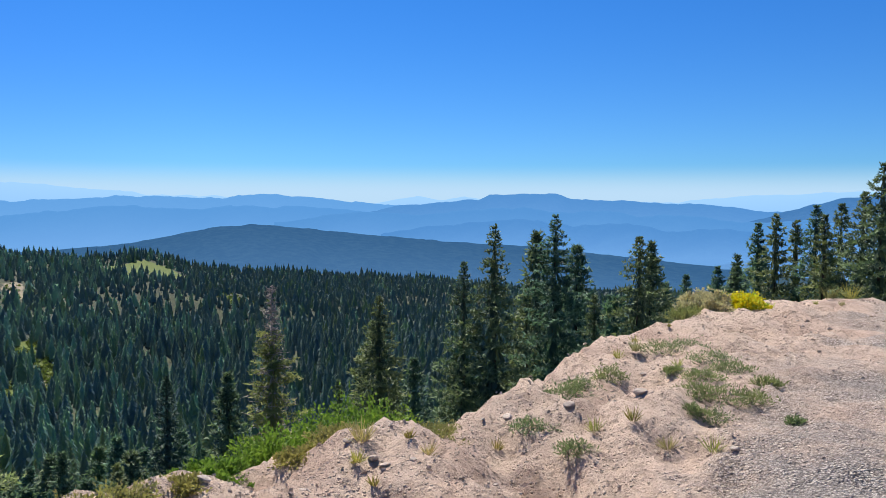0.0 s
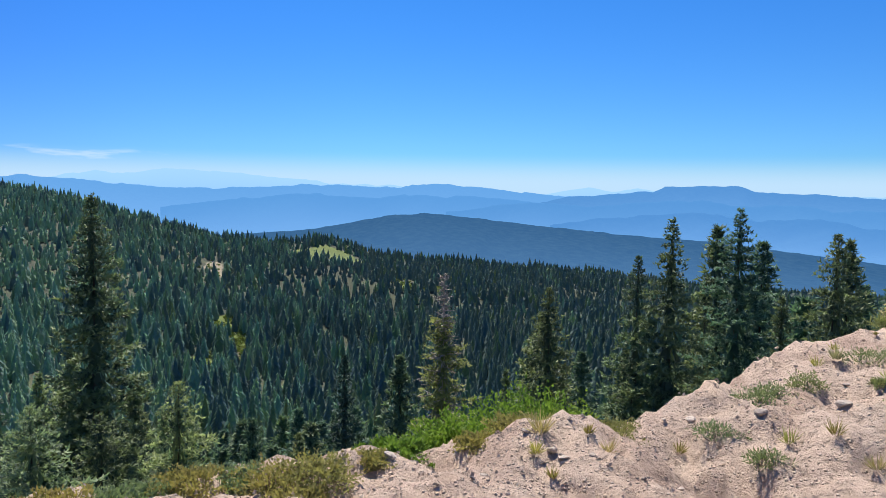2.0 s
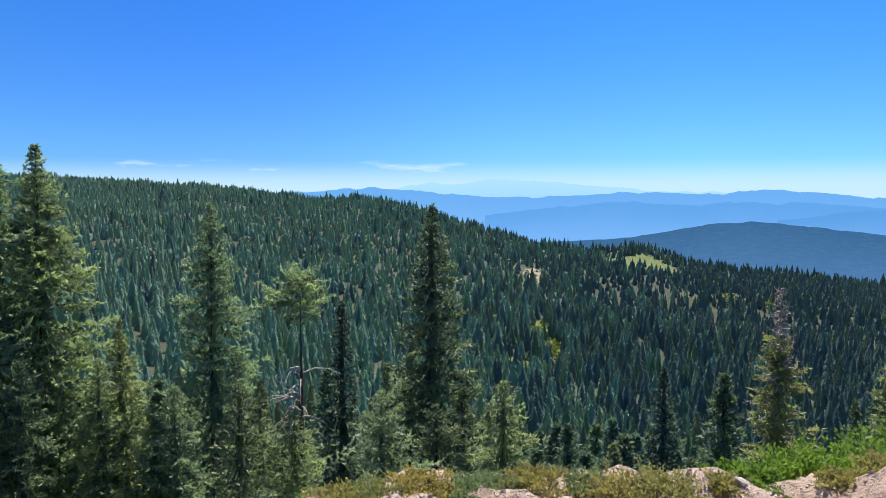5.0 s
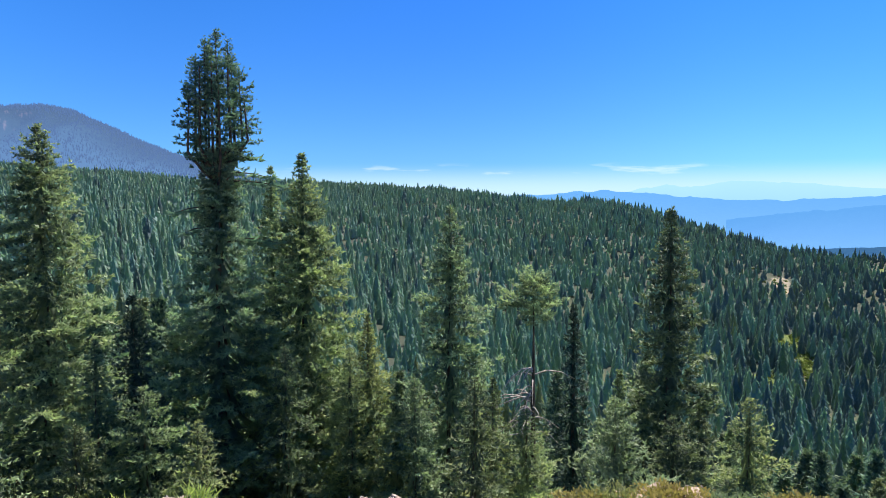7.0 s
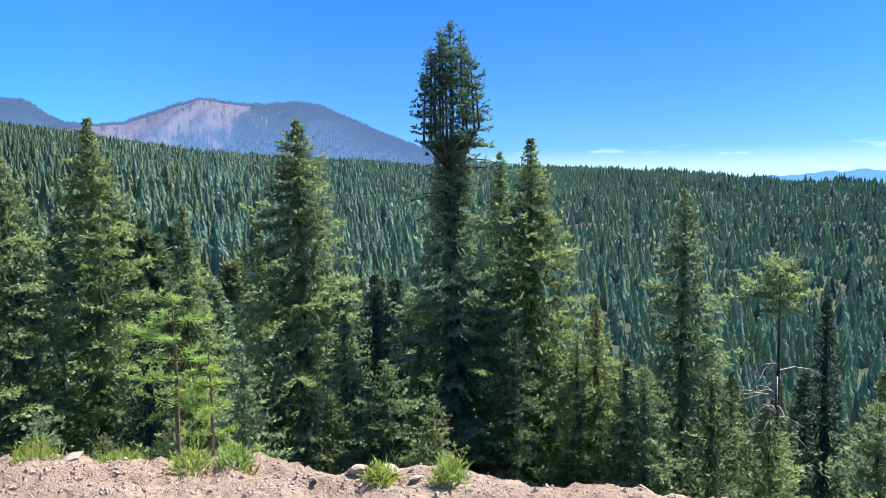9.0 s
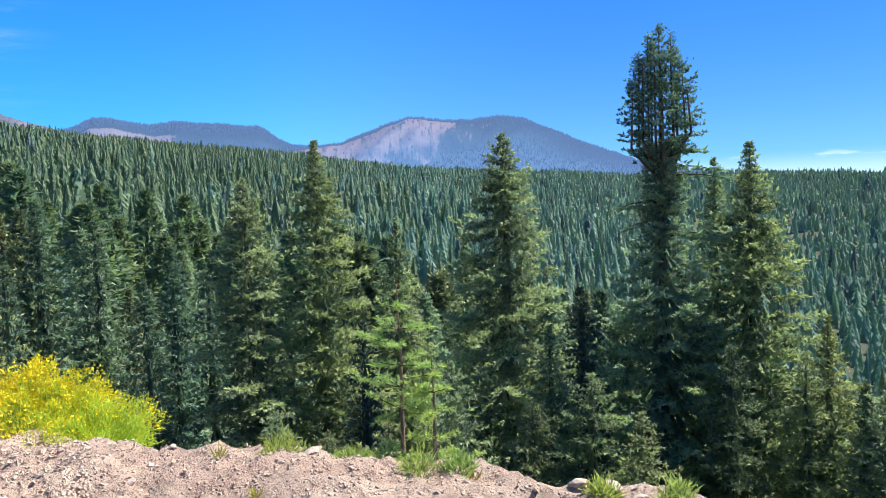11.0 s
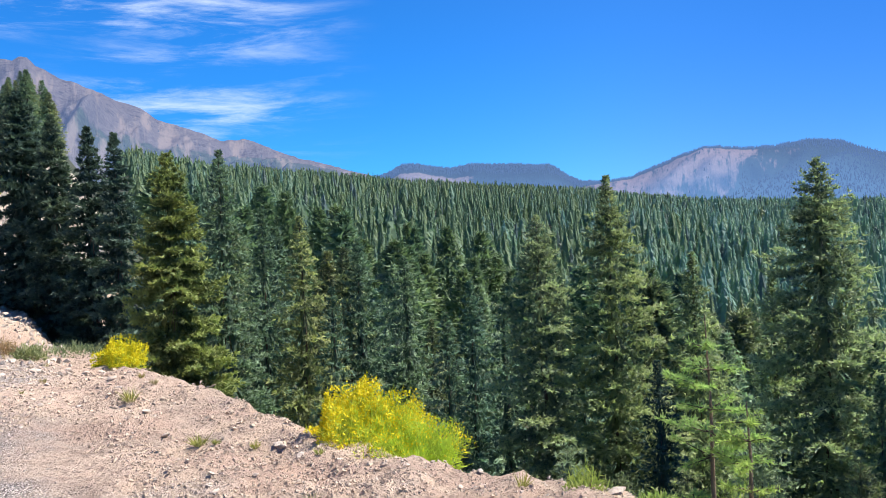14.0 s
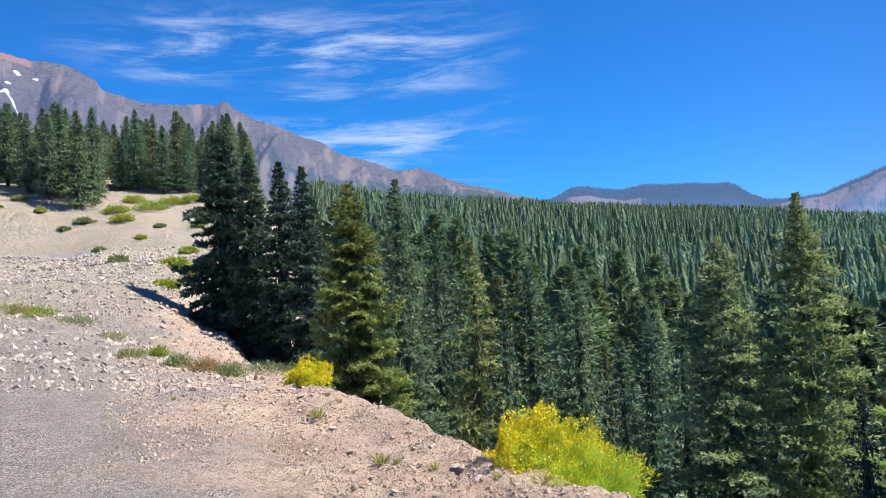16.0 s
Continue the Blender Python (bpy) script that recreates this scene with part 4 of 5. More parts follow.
def limb(start, end, r0, sag=0.0, sides=4):
    k = np.linspace(0, 1, 4)[:, None]
    p = np.asarray(start) * (1 - k) + np.asarray(end) * k
    p[:, 2] += sag * np.sin(k[:, 0] * math.pi)
    return tube(p, r0 * np.array([1, 0.75, 0.5, 0.15]), sides)


def tall_fir():
    """The tallest fir: a thick trunk breaking into a cluster of upright leaders, with a ragged domed crown."""
    rng = np.random.default_rng(71)
    az, d = 71.4, 25.0
    x, y, z = rooted(az, d)
    h = EYE + d * math.tan(radians(11.55)) - z
    tree = tagged(new("fir_tree"), "tallest fir with a domed crown of upright leaders", "tree", "firs below the pull-out")
    tree.matrix_world = pose(x, y, z)
    hx, hy = heading(az - 90)
    tv, tt = trunk_of(h * 0.86, 0.30, rng, 0.0)
    part("trunk", tri_mesh("trunk", tv, tt, [BARK], None, True), tree)
    v, t, o = crown(h * 0.80, 2.7, rng, heart=0.35, cover=1.2, low=0.02, shape=([0, 0.1, 0.18, 0.25, 0.4, 0.6, 1.0], [0.20, 0.30, 0.34, 0.46, 0.70, 0.9, 1.0]), whorl=0.36, per=8, spray=0.16, ragged=0.4, lift=(15, -2.05, -18))
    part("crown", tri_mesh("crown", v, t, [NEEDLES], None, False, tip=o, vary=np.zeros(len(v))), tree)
    keep, outs, woods = [], [], []
    for i in range(17):
        a, r = i * 2.4 + rng.normal(0, 0.15), 0.98 * math.sqrt((i + 0.4) / 17)
        z0, z1 = h * rng.uniform(0.715, 0.775), h * (1.015 - 0.125 * r ** 2.0 - rng.uniform(0, 0.018))
        foot, bow, tip = np.array([0, 0, z0]), np.array([math.cos(a) * r, math.sin(a) * r, z0 + 0.5 + 0.5 * r]), np.array([math.cos(a) * r * 0.9, math.sin(a) * r * 0.9, z1])
        woods.append(tube([foot, (foot + bow) / 2 + [0, 0, -0.10], bow, (bow + tip) / 2, tip], [0.045, 0.045, 0.042, 0.034, 0.012], 5))
        # short boughs up each leader, longer on the outer ones
        long_ = z1 - z0 - 0.3
        lv, lt, lo = crown(long_, 0.30 + 0.24 * r, rng, low=0.02 if r > 0.4 else 0.5, whorl=0.28, per=5, spray=0.115, heart=0, ragged=0.6, gaps=0.36, inner=0.12, lift=(62, 26, 2), shape=([0, 0.12, 0.4, 1.0], [0.35, 0.8, 1.0, 0.85]))
        keep.append((lv + [math.cos(a) * r * 0.95, math.sin(a) * r * 0.95, z0 + 0.3], lt)), outs.append(lo)
    # long branches reaching out low on the dome
    for zf, side, reach in ((0.745, -1, 2.0), (0.76, -1, 1.7), (0.70, 1, 1.35), (0.79, -1, 1.3), (0.665, 1, 1.1), (0.645, -1, 1.9), (0.64, -1, 1.5)):
        e = np.array([hx * side * -reach, hy * side * -reach, h * zf - 0.15])
        woods.append(limb((0, 0, h * zf), e, 0.035, 0.12))
        n = 60
        k = rng.uniform(0.35, 1.02, n)
        P = np.array([0, 0, h * zf]) * (1 - k[:, None]) + e * k[:, None]
        D = rng.normal(0, 1, (n, 3)) * [1, 1, 0.35] + np.array([hx, hy, 0.35]) * -side * 0.8
        D = D / np.linalg.norm(D, axis=1)[:, None]
        S = np.cross(D, rng.normal(0, 1, (n, 3)))
        S = S / np.linalg.norm(S, axis=1)[:, None]
        keep.append(kites(P, P + D * rng.uniform(0.15, 0.4, n)[:, None], S, rng.uniform(0.06, 0.11, n)))
        outs.append(np.full(n * 4, 0.8))
    v, t = joined(keep)
    o = np.concatenate(outs)
    part("top_crown", tri_mesh("top_crown", v, t, [NEEDLES_BLUE], None, False, tip=o, vary=np.zeros(len(v))), tree, "domed dark top of the crown")
    v, t = joined(woods)
    part("leader", tri_mesh("leader", v, t, [BARK], None, True), tree, "upright grey-brown leader stems")


def dead_top_fir():
    """A dying fir: bleached bare top, sparse yellowing lower crown, dead limbs."""
    rng = np.random.default_rng(12)
    az, d = 12.9, 22.0
    x, y, z = rooted(az, d)
    h = EYE + d * math.tan(radians(-6.5)) - z
    tree = tagged(new("fir_tree"), "dying fir with a bleached bare top and yellowing branches", "tree", "firs below the pull-out")
    tree.matrix_world = pose(x, y, z)
    tv, tt = trunk_of(h, 0.13, rng)
    part("trunk", tri_mesh("trunk", tv, tt, [DEADWOOD], None, True), tree, "grey weathered trunk")
    woods = []
    for i in range(230):
        u = rng.uniform(0.01, 0.8) ** 1.1
        zz, a = h * (1 - u), rng.uniform(0, 6.283)
        L = (0.12 + 0.85 * min(u * 2.2, 1)) * rng.uniform(0.5, 1.1)
        e = np.array([math.cos(a) * L, math.sin(a) * L, zz + L * rng.uniform(-0.35, 0.25)])
        woods.append(limb((0, 0, zz), e, 0.028, rng.uniform(-0.05, 0.06), 3))
        for k in range(4):
            q = np.array([0, 0, zz]) * (1 - (b := rng.uniform(0.35, 0.95))) + e * b
            woods.append(limb(q, q + np.array([rng.normal(0, 0.12), rng.normal(0, 0.12), rng.normal(0.03, 0.1)]) * (0.6 + L), 0.010, 0.0, 3))
    v, t = joined(woods)
    part("dead_wood", tri_mesh("dead_wood", v, t, [DEADWOOD], None, True), tree, "bleached bare twigs and limbs")
    v, t, o = crown(h * 0.86, 1.08, rng, low=0.05, gaps=0.16, ragged=0.5, whorl=0.34, spray=0.14, lift=(10, -5.25, -25), shape=([0, 0.1, 0.4, 1], [0.3, 0.5, 0.9, 1.0]), heart=0.4)
    part("crown", tri_mesh("crown", v, t, [DRY], None, False, tip=o, vary=np.zeros(len(v))), tree, "sparse yellow-green needles")


def umbrella_pine():
    """A lanky conifer with a tuft of needles on top of a long bare trunk with dead branches."""
    rng = np.random.default_rng(48)
    az, d = 48.0, 22.0
    x, y, z = rooted(az, d)
    h = EYE + d * math.tan(radians(-6.2)) - z
    tree = tagged(new("fir_tree"), "lanky conifer with a tufted top and bare dead lower branches", "tree", "firs below the pull-out")
    tree.matrix_world = pose(x, y, z)
    tv, tt = trunk_of(h, 0.125, rng)
    part("trunk", tri_mesh("trunk", tv, tt, [BARK], None, True), tree)
    v, t, o = crown(h, 0.92, rng, low=0.87, shape=([0, 0.1, 0.4, 0.8, 1], [0.35, 0.7, 1.0, 0.9, 0.5]), whorl=0.16, spray=0.12, heart=0, gaps=0.08, cover=1.4, ragged=0.5, lift=(45, 10.5, 5))
    v2, t2, o2 = crown(h * 0.52, 1.1, rng, heart=0, low=0.02, gaps=0.3, ragged=0.6, whorl=0.4, shape=([0, 0.2, 1], [0.5, 0.8, 1.0]), lift=(5, -4.25, -20))
    vv, tt = joined([(v, t), (v2, t2)])
    part("crown", tri_mesh("crown", vv, tt, [NEEDLES], None, False, tip=np.concatenate([o, o2]), vary=np.zeros(len(vv))), tree)
    woods = []
    for i in range(26):
        zz, a = h * rng.uniform(0.54, 0.76), rng.uniform(0, 6.283)
        L = rng.uniform(0.6, 1.5)
        e = np.array([math.cos(a) * L, math.sin(a) * L, zz - L * rng.uniform(0.0, 0.45)])
        woods.append(limb((0, 0, zz), e, 0.030, rng.uniform(0.08, 0.3), 4))
        for k in range(3):
            q = np.array([0, 0, zz]) * (1 - (b := rng.uniform(0.5, 0.95))) + e * b
            woods.append(limb(q, q + rng.normal(0, 0.14, 3), 0.007, 0.0, 3))
    v, t = joined(woods)
    part("dead_wood", tri_mesh("dead_wood", v, t, [DEADWOOD], None, True), tree, "pale bare dead branches")


tall_fir()
dead_top_fir()
umbrella_pine()


# ---------------------------------------------------------------- forest
def template(rng, whorl, per, spray, r=0.17, low=0.04, cover=1.0):
    return crown(1.0, r, rng, low=low, whorl=whorl, per=per, spray=spray, ragged=0.22, tuft=3, cover=cover, heart=0.40, blade=1.0)


def spiky(rng, tiers, boughs, r=0.15, core=5):
    """A far conifer: tiers of pointed boughs round a dark cone."""
    V, O = [], []
    for k in range(tiers):
        u = (k + 0.55) / tiers
        L = r * (0.06 + 0.94 * u ** 0.75)
        a = 1.1 * k + np.arange(boughs) * 2 * math.pi / boughs + rng.normal(0, 0.25, boughs)
        l, z = L * rng.uniform(0.7, 1.25, boughs), 1 - u * 0.97 + rng.normal(0, 0.25, boughs) / tiers
        half = 0.95 * math.pi / boughs
        rise = 0.42 / tiers
        left = np.stack([np.cos(a - half) * l * 0.5, np.sin(a - half) * l * 0.5, z + rise * rng.uniform(0.2, 0.9, boughs)], 1)
        right = np.stack([np.cos(a + half) * l * 0.5, np.sin(a + half) * l * 0.5, z + rise * rng.uniform(0.2, 0.9, boughs)], 1)
        tip = np.stack([np.cos(a) * l, np.sin(a) * l, z - 0.55 * l - 0.1 / tiers], 1)
        V.append(np.stack([left, right, tip], 1).reshape(-1, 3))
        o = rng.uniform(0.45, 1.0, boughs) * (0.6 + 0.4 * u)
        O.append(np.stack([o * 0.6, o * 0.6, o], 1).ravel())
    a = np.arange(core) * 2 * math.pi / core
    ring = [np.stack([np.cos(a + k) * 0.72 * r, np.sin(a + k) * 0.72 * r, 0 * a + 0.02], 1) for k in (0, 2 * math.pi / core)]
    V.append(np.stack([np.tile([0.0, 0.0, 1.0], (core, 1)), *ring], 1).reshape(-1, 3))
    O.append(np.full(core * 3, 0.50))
    V = np.concatenate(V)
    return V, np.arange(len(V)).reshape(-1, 3), np.concatenate(O)


def scatter(rng, d0, d1, cell, az0=-36, az1=142):
    """Jittered places in the sector, thinned in clearings and on bare ground."""
    n = int(d1 / cell) + 1
    gx, gy = np.meshgrid(np.arange(-n, n + 1), np.arange(-n, n + 1))
    x = (gx.ravel() + rng.uniform(-0.48, 0.48, gx.size)) * cell
    y = (gy.ravel() + rng.uniform(-0.48, 0.48, gx.size)) * cell
    d, az = np.hypot(x, y), np.degrees(np.arctan2(-x, y))
    az = np.where(az < -120, az + 360, az)
    ok = (d > d0) & (d < d1) & (az > az0) & (az < az1) & (d < np.interp(az, *RIDGE_FAR) + 45)
    ok &= ~((az > 129) & (d < 60)) & ~((az > 133) & (d < 92))
    x, y, d, az = x[ok], y[ok], d[ok], az[ok]
    ok = rough(x / 40, y / 40, 3, 77) > -1.15
    for i in range(len(CLEARINGS)):
        ok &= clearing(x, y, i) > 1.0
    return x[ok], y[ok], d[ok]


def woods(name, label, rng, templates, x, y, tall, needles):
    """Many trees as one mesh."""
    z = land(x, y) - 0.2
    pick = rng.integers(0, len(templates), len(x))
    hs = tall * (0.55 + 0.75 * rng.random(len(x)) ** 1.2) * (1 + 0.30 * value_noise(x / 26, y / 26, 9))
    rot, fat, tone = rng.uniform(0, 6.28, len(x)), rng.uniform(0.8, 1.35, len(x)), np.clip(rng.uniform(0, 0.8, len(x)) + 0.2 + 0.25 * value_noise(x / 40, y / 40, 14), 0, 0.999)
    V, T, O, R, n = [], [], [], [], 0
    for k, (tv, tt, to) in enumerate(templates):
        i = np.nonzero(pick == k)[0]
        c, s = np.cos(rot[i])[:, None], np.sin(rot[i])[:, None]
        w = (hs[i] * fat[i])[:, None]
        vx, vy = (tv[:, 0] * c - tv[:, 1] * s) * w + x[i][:, None], (tv[:, 0] * s + tv[:, 1] * c) * w + y[i][:, None]
        vz = tv[:, 2] * hs[i][:, None] + z[i][:, None]
        V.append(np.stack([vx, vy, vz], -1).reshape(-1, 3))
        T.append((tt[None] + (np.arange(len(i)) * len(tv))[:, None, None]).reshape(-1, 3) + n)
        O.append(np.tile(to, len(i))), R.append(np.repeat(tone[i], len(tv)))
        n += len(i) * len(tv)
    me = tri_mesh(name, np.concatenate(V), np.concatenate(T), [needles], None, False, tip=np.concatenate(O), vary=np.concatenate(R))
    return tagged(new(name, me), label, "forest", kind="stuff")


def build_forest():
    rng = np.random.default_rng(5)
    # trees near enough to be told apart
    kinds = []
    for k in range(6):
        h = 10.0
        v, t, o = template(rng, 0.037, 7, 0.029, rng.uniform(0.14, 0.20))
        tv, tt = trunk_of(1.0, 0.011, rng, 0, 0.001)
        kinds.append((tri_mesh("trunk", tv, tt, [BARK], None, True), tri_mesh("crown", v, t, [(NEEDLES_BLUE, NEEDLES_DEEP, NEEDLES)[k % 3]], None, False, tip=o, vary=np.zeros(len(v)))))
    slight = []
    for k in range(6):
        v, t, o = template(rng, 0.041, 6, 0.033, rng.uniform(0.14, 0.19))
        slight.append((kinds[k][0], tri_mesh("crown", v, t, [(NEEDLES_BLUE, NEEDLES_DEEP, NEEDLES)[k % 3]], None, False, tip=o, vary=np.zeros(len(v)))))
    x, y, d = scatter(rng, 31, 62, 6.4)
    hero = [heading(f[0], f[2]) for f in FIRS] + [heading(71.4, 25), heading(12.9, 22), heading(48, 22)]
    for px, py, pd in zip(x, y, d):
        if min(math.hypot(px - a, py - b) for a, b in hero) < 2.6 or (pd < 60 and px < 0 and 9.5 < math.degrees(math.atan2(-px, py)) < 15.5):
            continue
        h = rng.uniform(7.0, 13.0)
        tree = tagged(new("fir_tree"), "green fir standing in the forest", "tree", "firs of the near forest")
        tree.matrix_world = pose(px, py, height(px, py) - 0.15, 0, 0, rng.uniform(0, 360)) @ Matrix.Diagonal((h, h, h, 1))
        pick = rng.integers(0, 6)
        # lighter needles kept to headings 28 to 115, in place of light there
        if pick % 3 == 2 and (py < -0.42 * pd or px > -0.47 * pd):
            pick -= 1
        a, b = (kinds if pd < 52 else slight)[pick]
        part("trunk", a, tree), part("crown", b, tree)
    # firs along the top of the cut bank, bare-stemmed below
    kinds = []
    for k in range(5):
        v, t, o = template(rng, 0.040, 6, 0.029, rng.uniform(0.13, 0.17), rng.uniform(0.06, 0.16))
        tv, tt = trunk_of(1.0, 0.014, rng, 0, 0.001)
        kinds.append((tri_mesh("trunk", tv, tt, [BARK], None, True), tri_mesh("crown", v, t, [(NEEDLES_BLUE, NEEDLES_DEEP)[k % 2]], None, False, tip=o, vary=np.zeros(len(v)))))
    for k in range(165):
        az = rng.uniform(136.5, 158)
        dd = np.interp(az, [136, 141, 142.6, 146.3, 147, 148, 150.6, 153.3, 158], [84, 83, 82, 86, 79, 75, 80, 85, 88]) + 34 * rng.random() ** 1.5
        px, py = heading(az, dd)
        h = rng.uniform(5.4, 9.4) * (1 - (dd - 80) * 0.006)
        slim = rng.uniform(0.9, 1.35)
        tree = tagged(new("fir_tree"), "dark fir on top of the bare bank", "tree", "firs on the bank")
        tree.matrix_world = pose(px, py, height(px, py) - 0.15, 0, 0, rng.uniform(0, 360)) @ Matrix.Diagonal((h * slim, h * slim, h, 1))
        a, b = kinds[rng.integers(0, 5)]
        part("trunk", a, tree), part("crown", b, tree)
    mid = [spiky(rng, 15, 9, rng.uniform(0.17, 0.23), 8) for k in range(6)]
    far = [spiky(rng, 9, 6, rng.uniform(0.22, 0.30)) for k in range(6)]
    last = [spiky(rng, 4, 3, rng.uniform(0.28, 0.36), 4) for k in range(5)]
    near = [template(rng, 0.070, 6, 0.066, rng.uniform(0.15, 0.20)) for k in range(5)]
    for label, kinds, d0, d1, cell, tall, needles, az1 in (
            ("green fir forest on the valley side", near, 62, 122, 6.2, 11.5, (NEEDLES_BLUE, NEEDLES_DEEP), 131),
            ("tall fir forest on the valley side", mid, 122, 170, 5.8, 11.5, (NEEDLES_BLUE, NEEDLES_DEEP), 131),
            ("dense fir forest across the valley", far, 170, 430, 5.2, 10.5, (NEEDLES_HAZED, NEEDLES_BRIGHTENED), 132),
            ("distant fir forest up to the ridge", last, 430, 1320, 7.3, 9.9, (NEEDLES_HAZED, NEEDLES_BRIGHTENED), 133)):
        x, y, d = scatter(rng, d0, d1, cell, az1=az1)
        az = np.degrees(np.arctan2(-x, y))
        # young: paler needles on the side under the ridge, standing in for light
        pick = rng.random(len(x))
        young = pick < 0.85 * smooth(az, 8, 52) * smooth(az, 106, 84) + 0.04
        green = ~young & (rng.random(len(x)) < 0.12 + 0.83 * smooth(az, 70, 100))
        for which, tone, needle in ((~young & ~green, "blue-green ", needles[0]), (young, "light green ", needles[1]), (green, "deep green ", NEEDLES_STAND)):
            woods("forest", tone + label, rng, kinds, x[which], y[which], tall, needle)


build_forest()


def build_mountain_woods():
    """Far firs standing on the crests and wooded faces of the peaks, and bushes in the clearings."""
    rng = np.random.default_rng(64)
    kinds = [spiky(rng, 2, 4, rng.uniform(0.24, 0.32), 4) for k in range(3)]
    for name, count, a0, a1, tall in (("backdrop_scree_peak", 6500, 70, 99, 7.0), ("backdrop_plateau", 5000, 97, 116, 7.0), ("backdrop_volcano", 3600, 112, 133, 7.0)):
        AA, SS, X, Y, Z, bare = RELIEF[name]
        i = rng.integers(0, AA.shape[0] - 1, count * 4)
        s = 1 - 0.75 * rng.random(count * 4) ** 1.6 if name != "backdrop_volcano" else rng.uniform(0.2, 0.85, count * 4)
        j = np.minimum(np.searchsorted(SS[0], s), SS.shape[1] - 4)
        f, g = rng.random(len(i)), (s - SS[0, j - 1]) / (SS[0, j] - SS[0, j - 1])

        def at(M):
            lo, hi = M[i, j - 1] * (1 - f) + M[i + 1, j - 1] * f, M[i, j] * (1 - f) + M[i + 1, j] * f
            return lo * (1 - g) + hi * g
        az, open_ = at(AA), at(bare)
        ok = (az > a0) & (az < a1) & (rng.random(len(i)) > np.clip(open_ * 2.4 + 0.35, 0.05, 0.985))
        x, y, z = at(X)[ok][:count], at(Y)[ok][:count], at(Z)[ok][:count]
        V, T, O, R, n = [], [], [], [], 0
        pick, hs, tone = rng.integers(0, 3, len(x)), tall * rng.uniform(0.6, 1.3, len(x)), rng.random(len(x))
        for m, (tv, tt, to) in enumerate(kinds):
            q = np.nonzero(pick == m)[0]
            P = tv[None] * hs[q][:, None, None] + np.stack([x[q], y[q], z[q] - 1.0], 1)[:, None]
            V.append(P.reshape(-1, 3)), T.append((tt[None] + (np.arange(len(q)) * len(tv))[:, None, None]).reshape(-1, 3) + n)
            O.append(np.tile(to, len(q))), R.append(np.repeat(tone[q], len(tv)))
            n += len(q) * len(tv)
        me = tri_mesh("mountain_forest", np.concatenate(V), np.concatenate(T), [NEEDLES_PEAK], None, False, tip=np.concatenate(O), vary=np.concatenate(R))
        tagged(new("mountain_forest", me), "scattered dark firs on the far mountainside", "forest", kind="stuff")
    V, T, O, R, n = [], [], [], [], 0
    for i, (az, dist, along, across) in enumerate(CLEARINGS[1:]):
        hx, hy = heading(az)
        for m in range(60):
            u, w = rng.normal(0, 1.0) * along, rng.normal(0, 1.2) * across
            x, y = hx * (dist + u) + hy * w, hy * (dist + u) - hx * w
            r = rng.uniform(0.7, 1.9)
            e = rng.normal(0, 1, (34, 3))
            e = e / np.linalg.norm(e, axis=1)[:, None] * [1, 1, 0.8]
            e[:, 2] = np.abs(e[:, 2])
            P = e * r * rng.uniform(0.6, 1.0, (34, 1)) + [x, y, height(x, y)]
            D = rng.normal(0, 0.35, (34, 3)) * r
            S = rng.normal(0, 1, (34, 3))
            kv, kt = kites(P - D, P + D, S / np.linalg.norm(S, axis=1)[:, None], np.full(34, 0.45 * r))
            V.append(kv), T.append(kt + n), O.append(np.repeat(rng.uniform(0.2, 1, 34), 4)), R.append(np.full(len(kv), rng.random()))
            n += len(kv)
    me = tri_mesh("clearing_brush", np.concatenate(V), np.concatenate(T), [BRUSH], None, False, tip=np.concatenate(O), vary=np.concatenate(R))
    tagged(new("clearing_brush", me), "yellow-green brush in the forest clearings", "brush", kind="stuff")


build_mountain_woods()

# ---------------------------------------------------------------- plants of the pull-out
LEAF_GREEN = foliage("glossy shrub leaves", (0.060, 0.105, 0.020), (0.200, 0.285, 0.052), 0.34)
LEAF_LIME = foliage("fresh green leaves", (0.18, 0.23, 0.06), (0.37, 0.42, 0.13), 0.4)
LEAF_OLIVE = foliage("dull green leaves", (0.14, 0.155, 0.075), (0.27, 0.285, 0.14), 0.3)
LEAF_RUST = foliage("yellowing shrub leaves", (0.19, 0.15, 0.06), (0.37, 0.29, 0.11), 0.35)
GRASS = foliage("yellowing grass", (0.26, 0.24, 0.07), (0.46, 0.41, 0.13), 0.35)
STRAW = foliage("dry straw", (0.30, 0.22, 0.11), (0.52, 0.42, 0.24), 0.3)
RED_LEAF = foliage("reddish dry leaves", (0.22, 0.13, 0.07), (0.38, 0.24, 0.13), 0.3)
# low inner tones put the shade inside the rabbitbrush into its leaves
LEAF_GOLD = foliage("yellow-green brush leaves", (0.16, 0.19, 0.025), (0.60, 0.60, 0.075), 0.40)
LEAF_BRIGHT = foliage("lime brush leaves", (0.13, 0.19, 0.025), (0.50, 0.58, 0.075), 0.40)
LEAF_MOSS = foliage("olive shrub leaves", (0.16, 0.17, 0.03), (0.36, 0.37, 0.06), 0.35)
BLOSSOM = foliage("yellow blossom", (0.62, 0.44, 0.015), (0.86, 0.64, 0.025), 0.3, hue=0.25)
SEEDHEAD = foliage("pale seed heads", (0.46, 0.33, 0.19), (0.72, 0.56, 0.36), 0.3)
TWIG = bark("shrub twigs", (0.27, 0.20, 0.14), (0.12, 0.09, 0.065), 30.0)


def unit(v):
    return v / (np.linalg.norm(v, axis=-1, keepdims=True) + 1e-9)


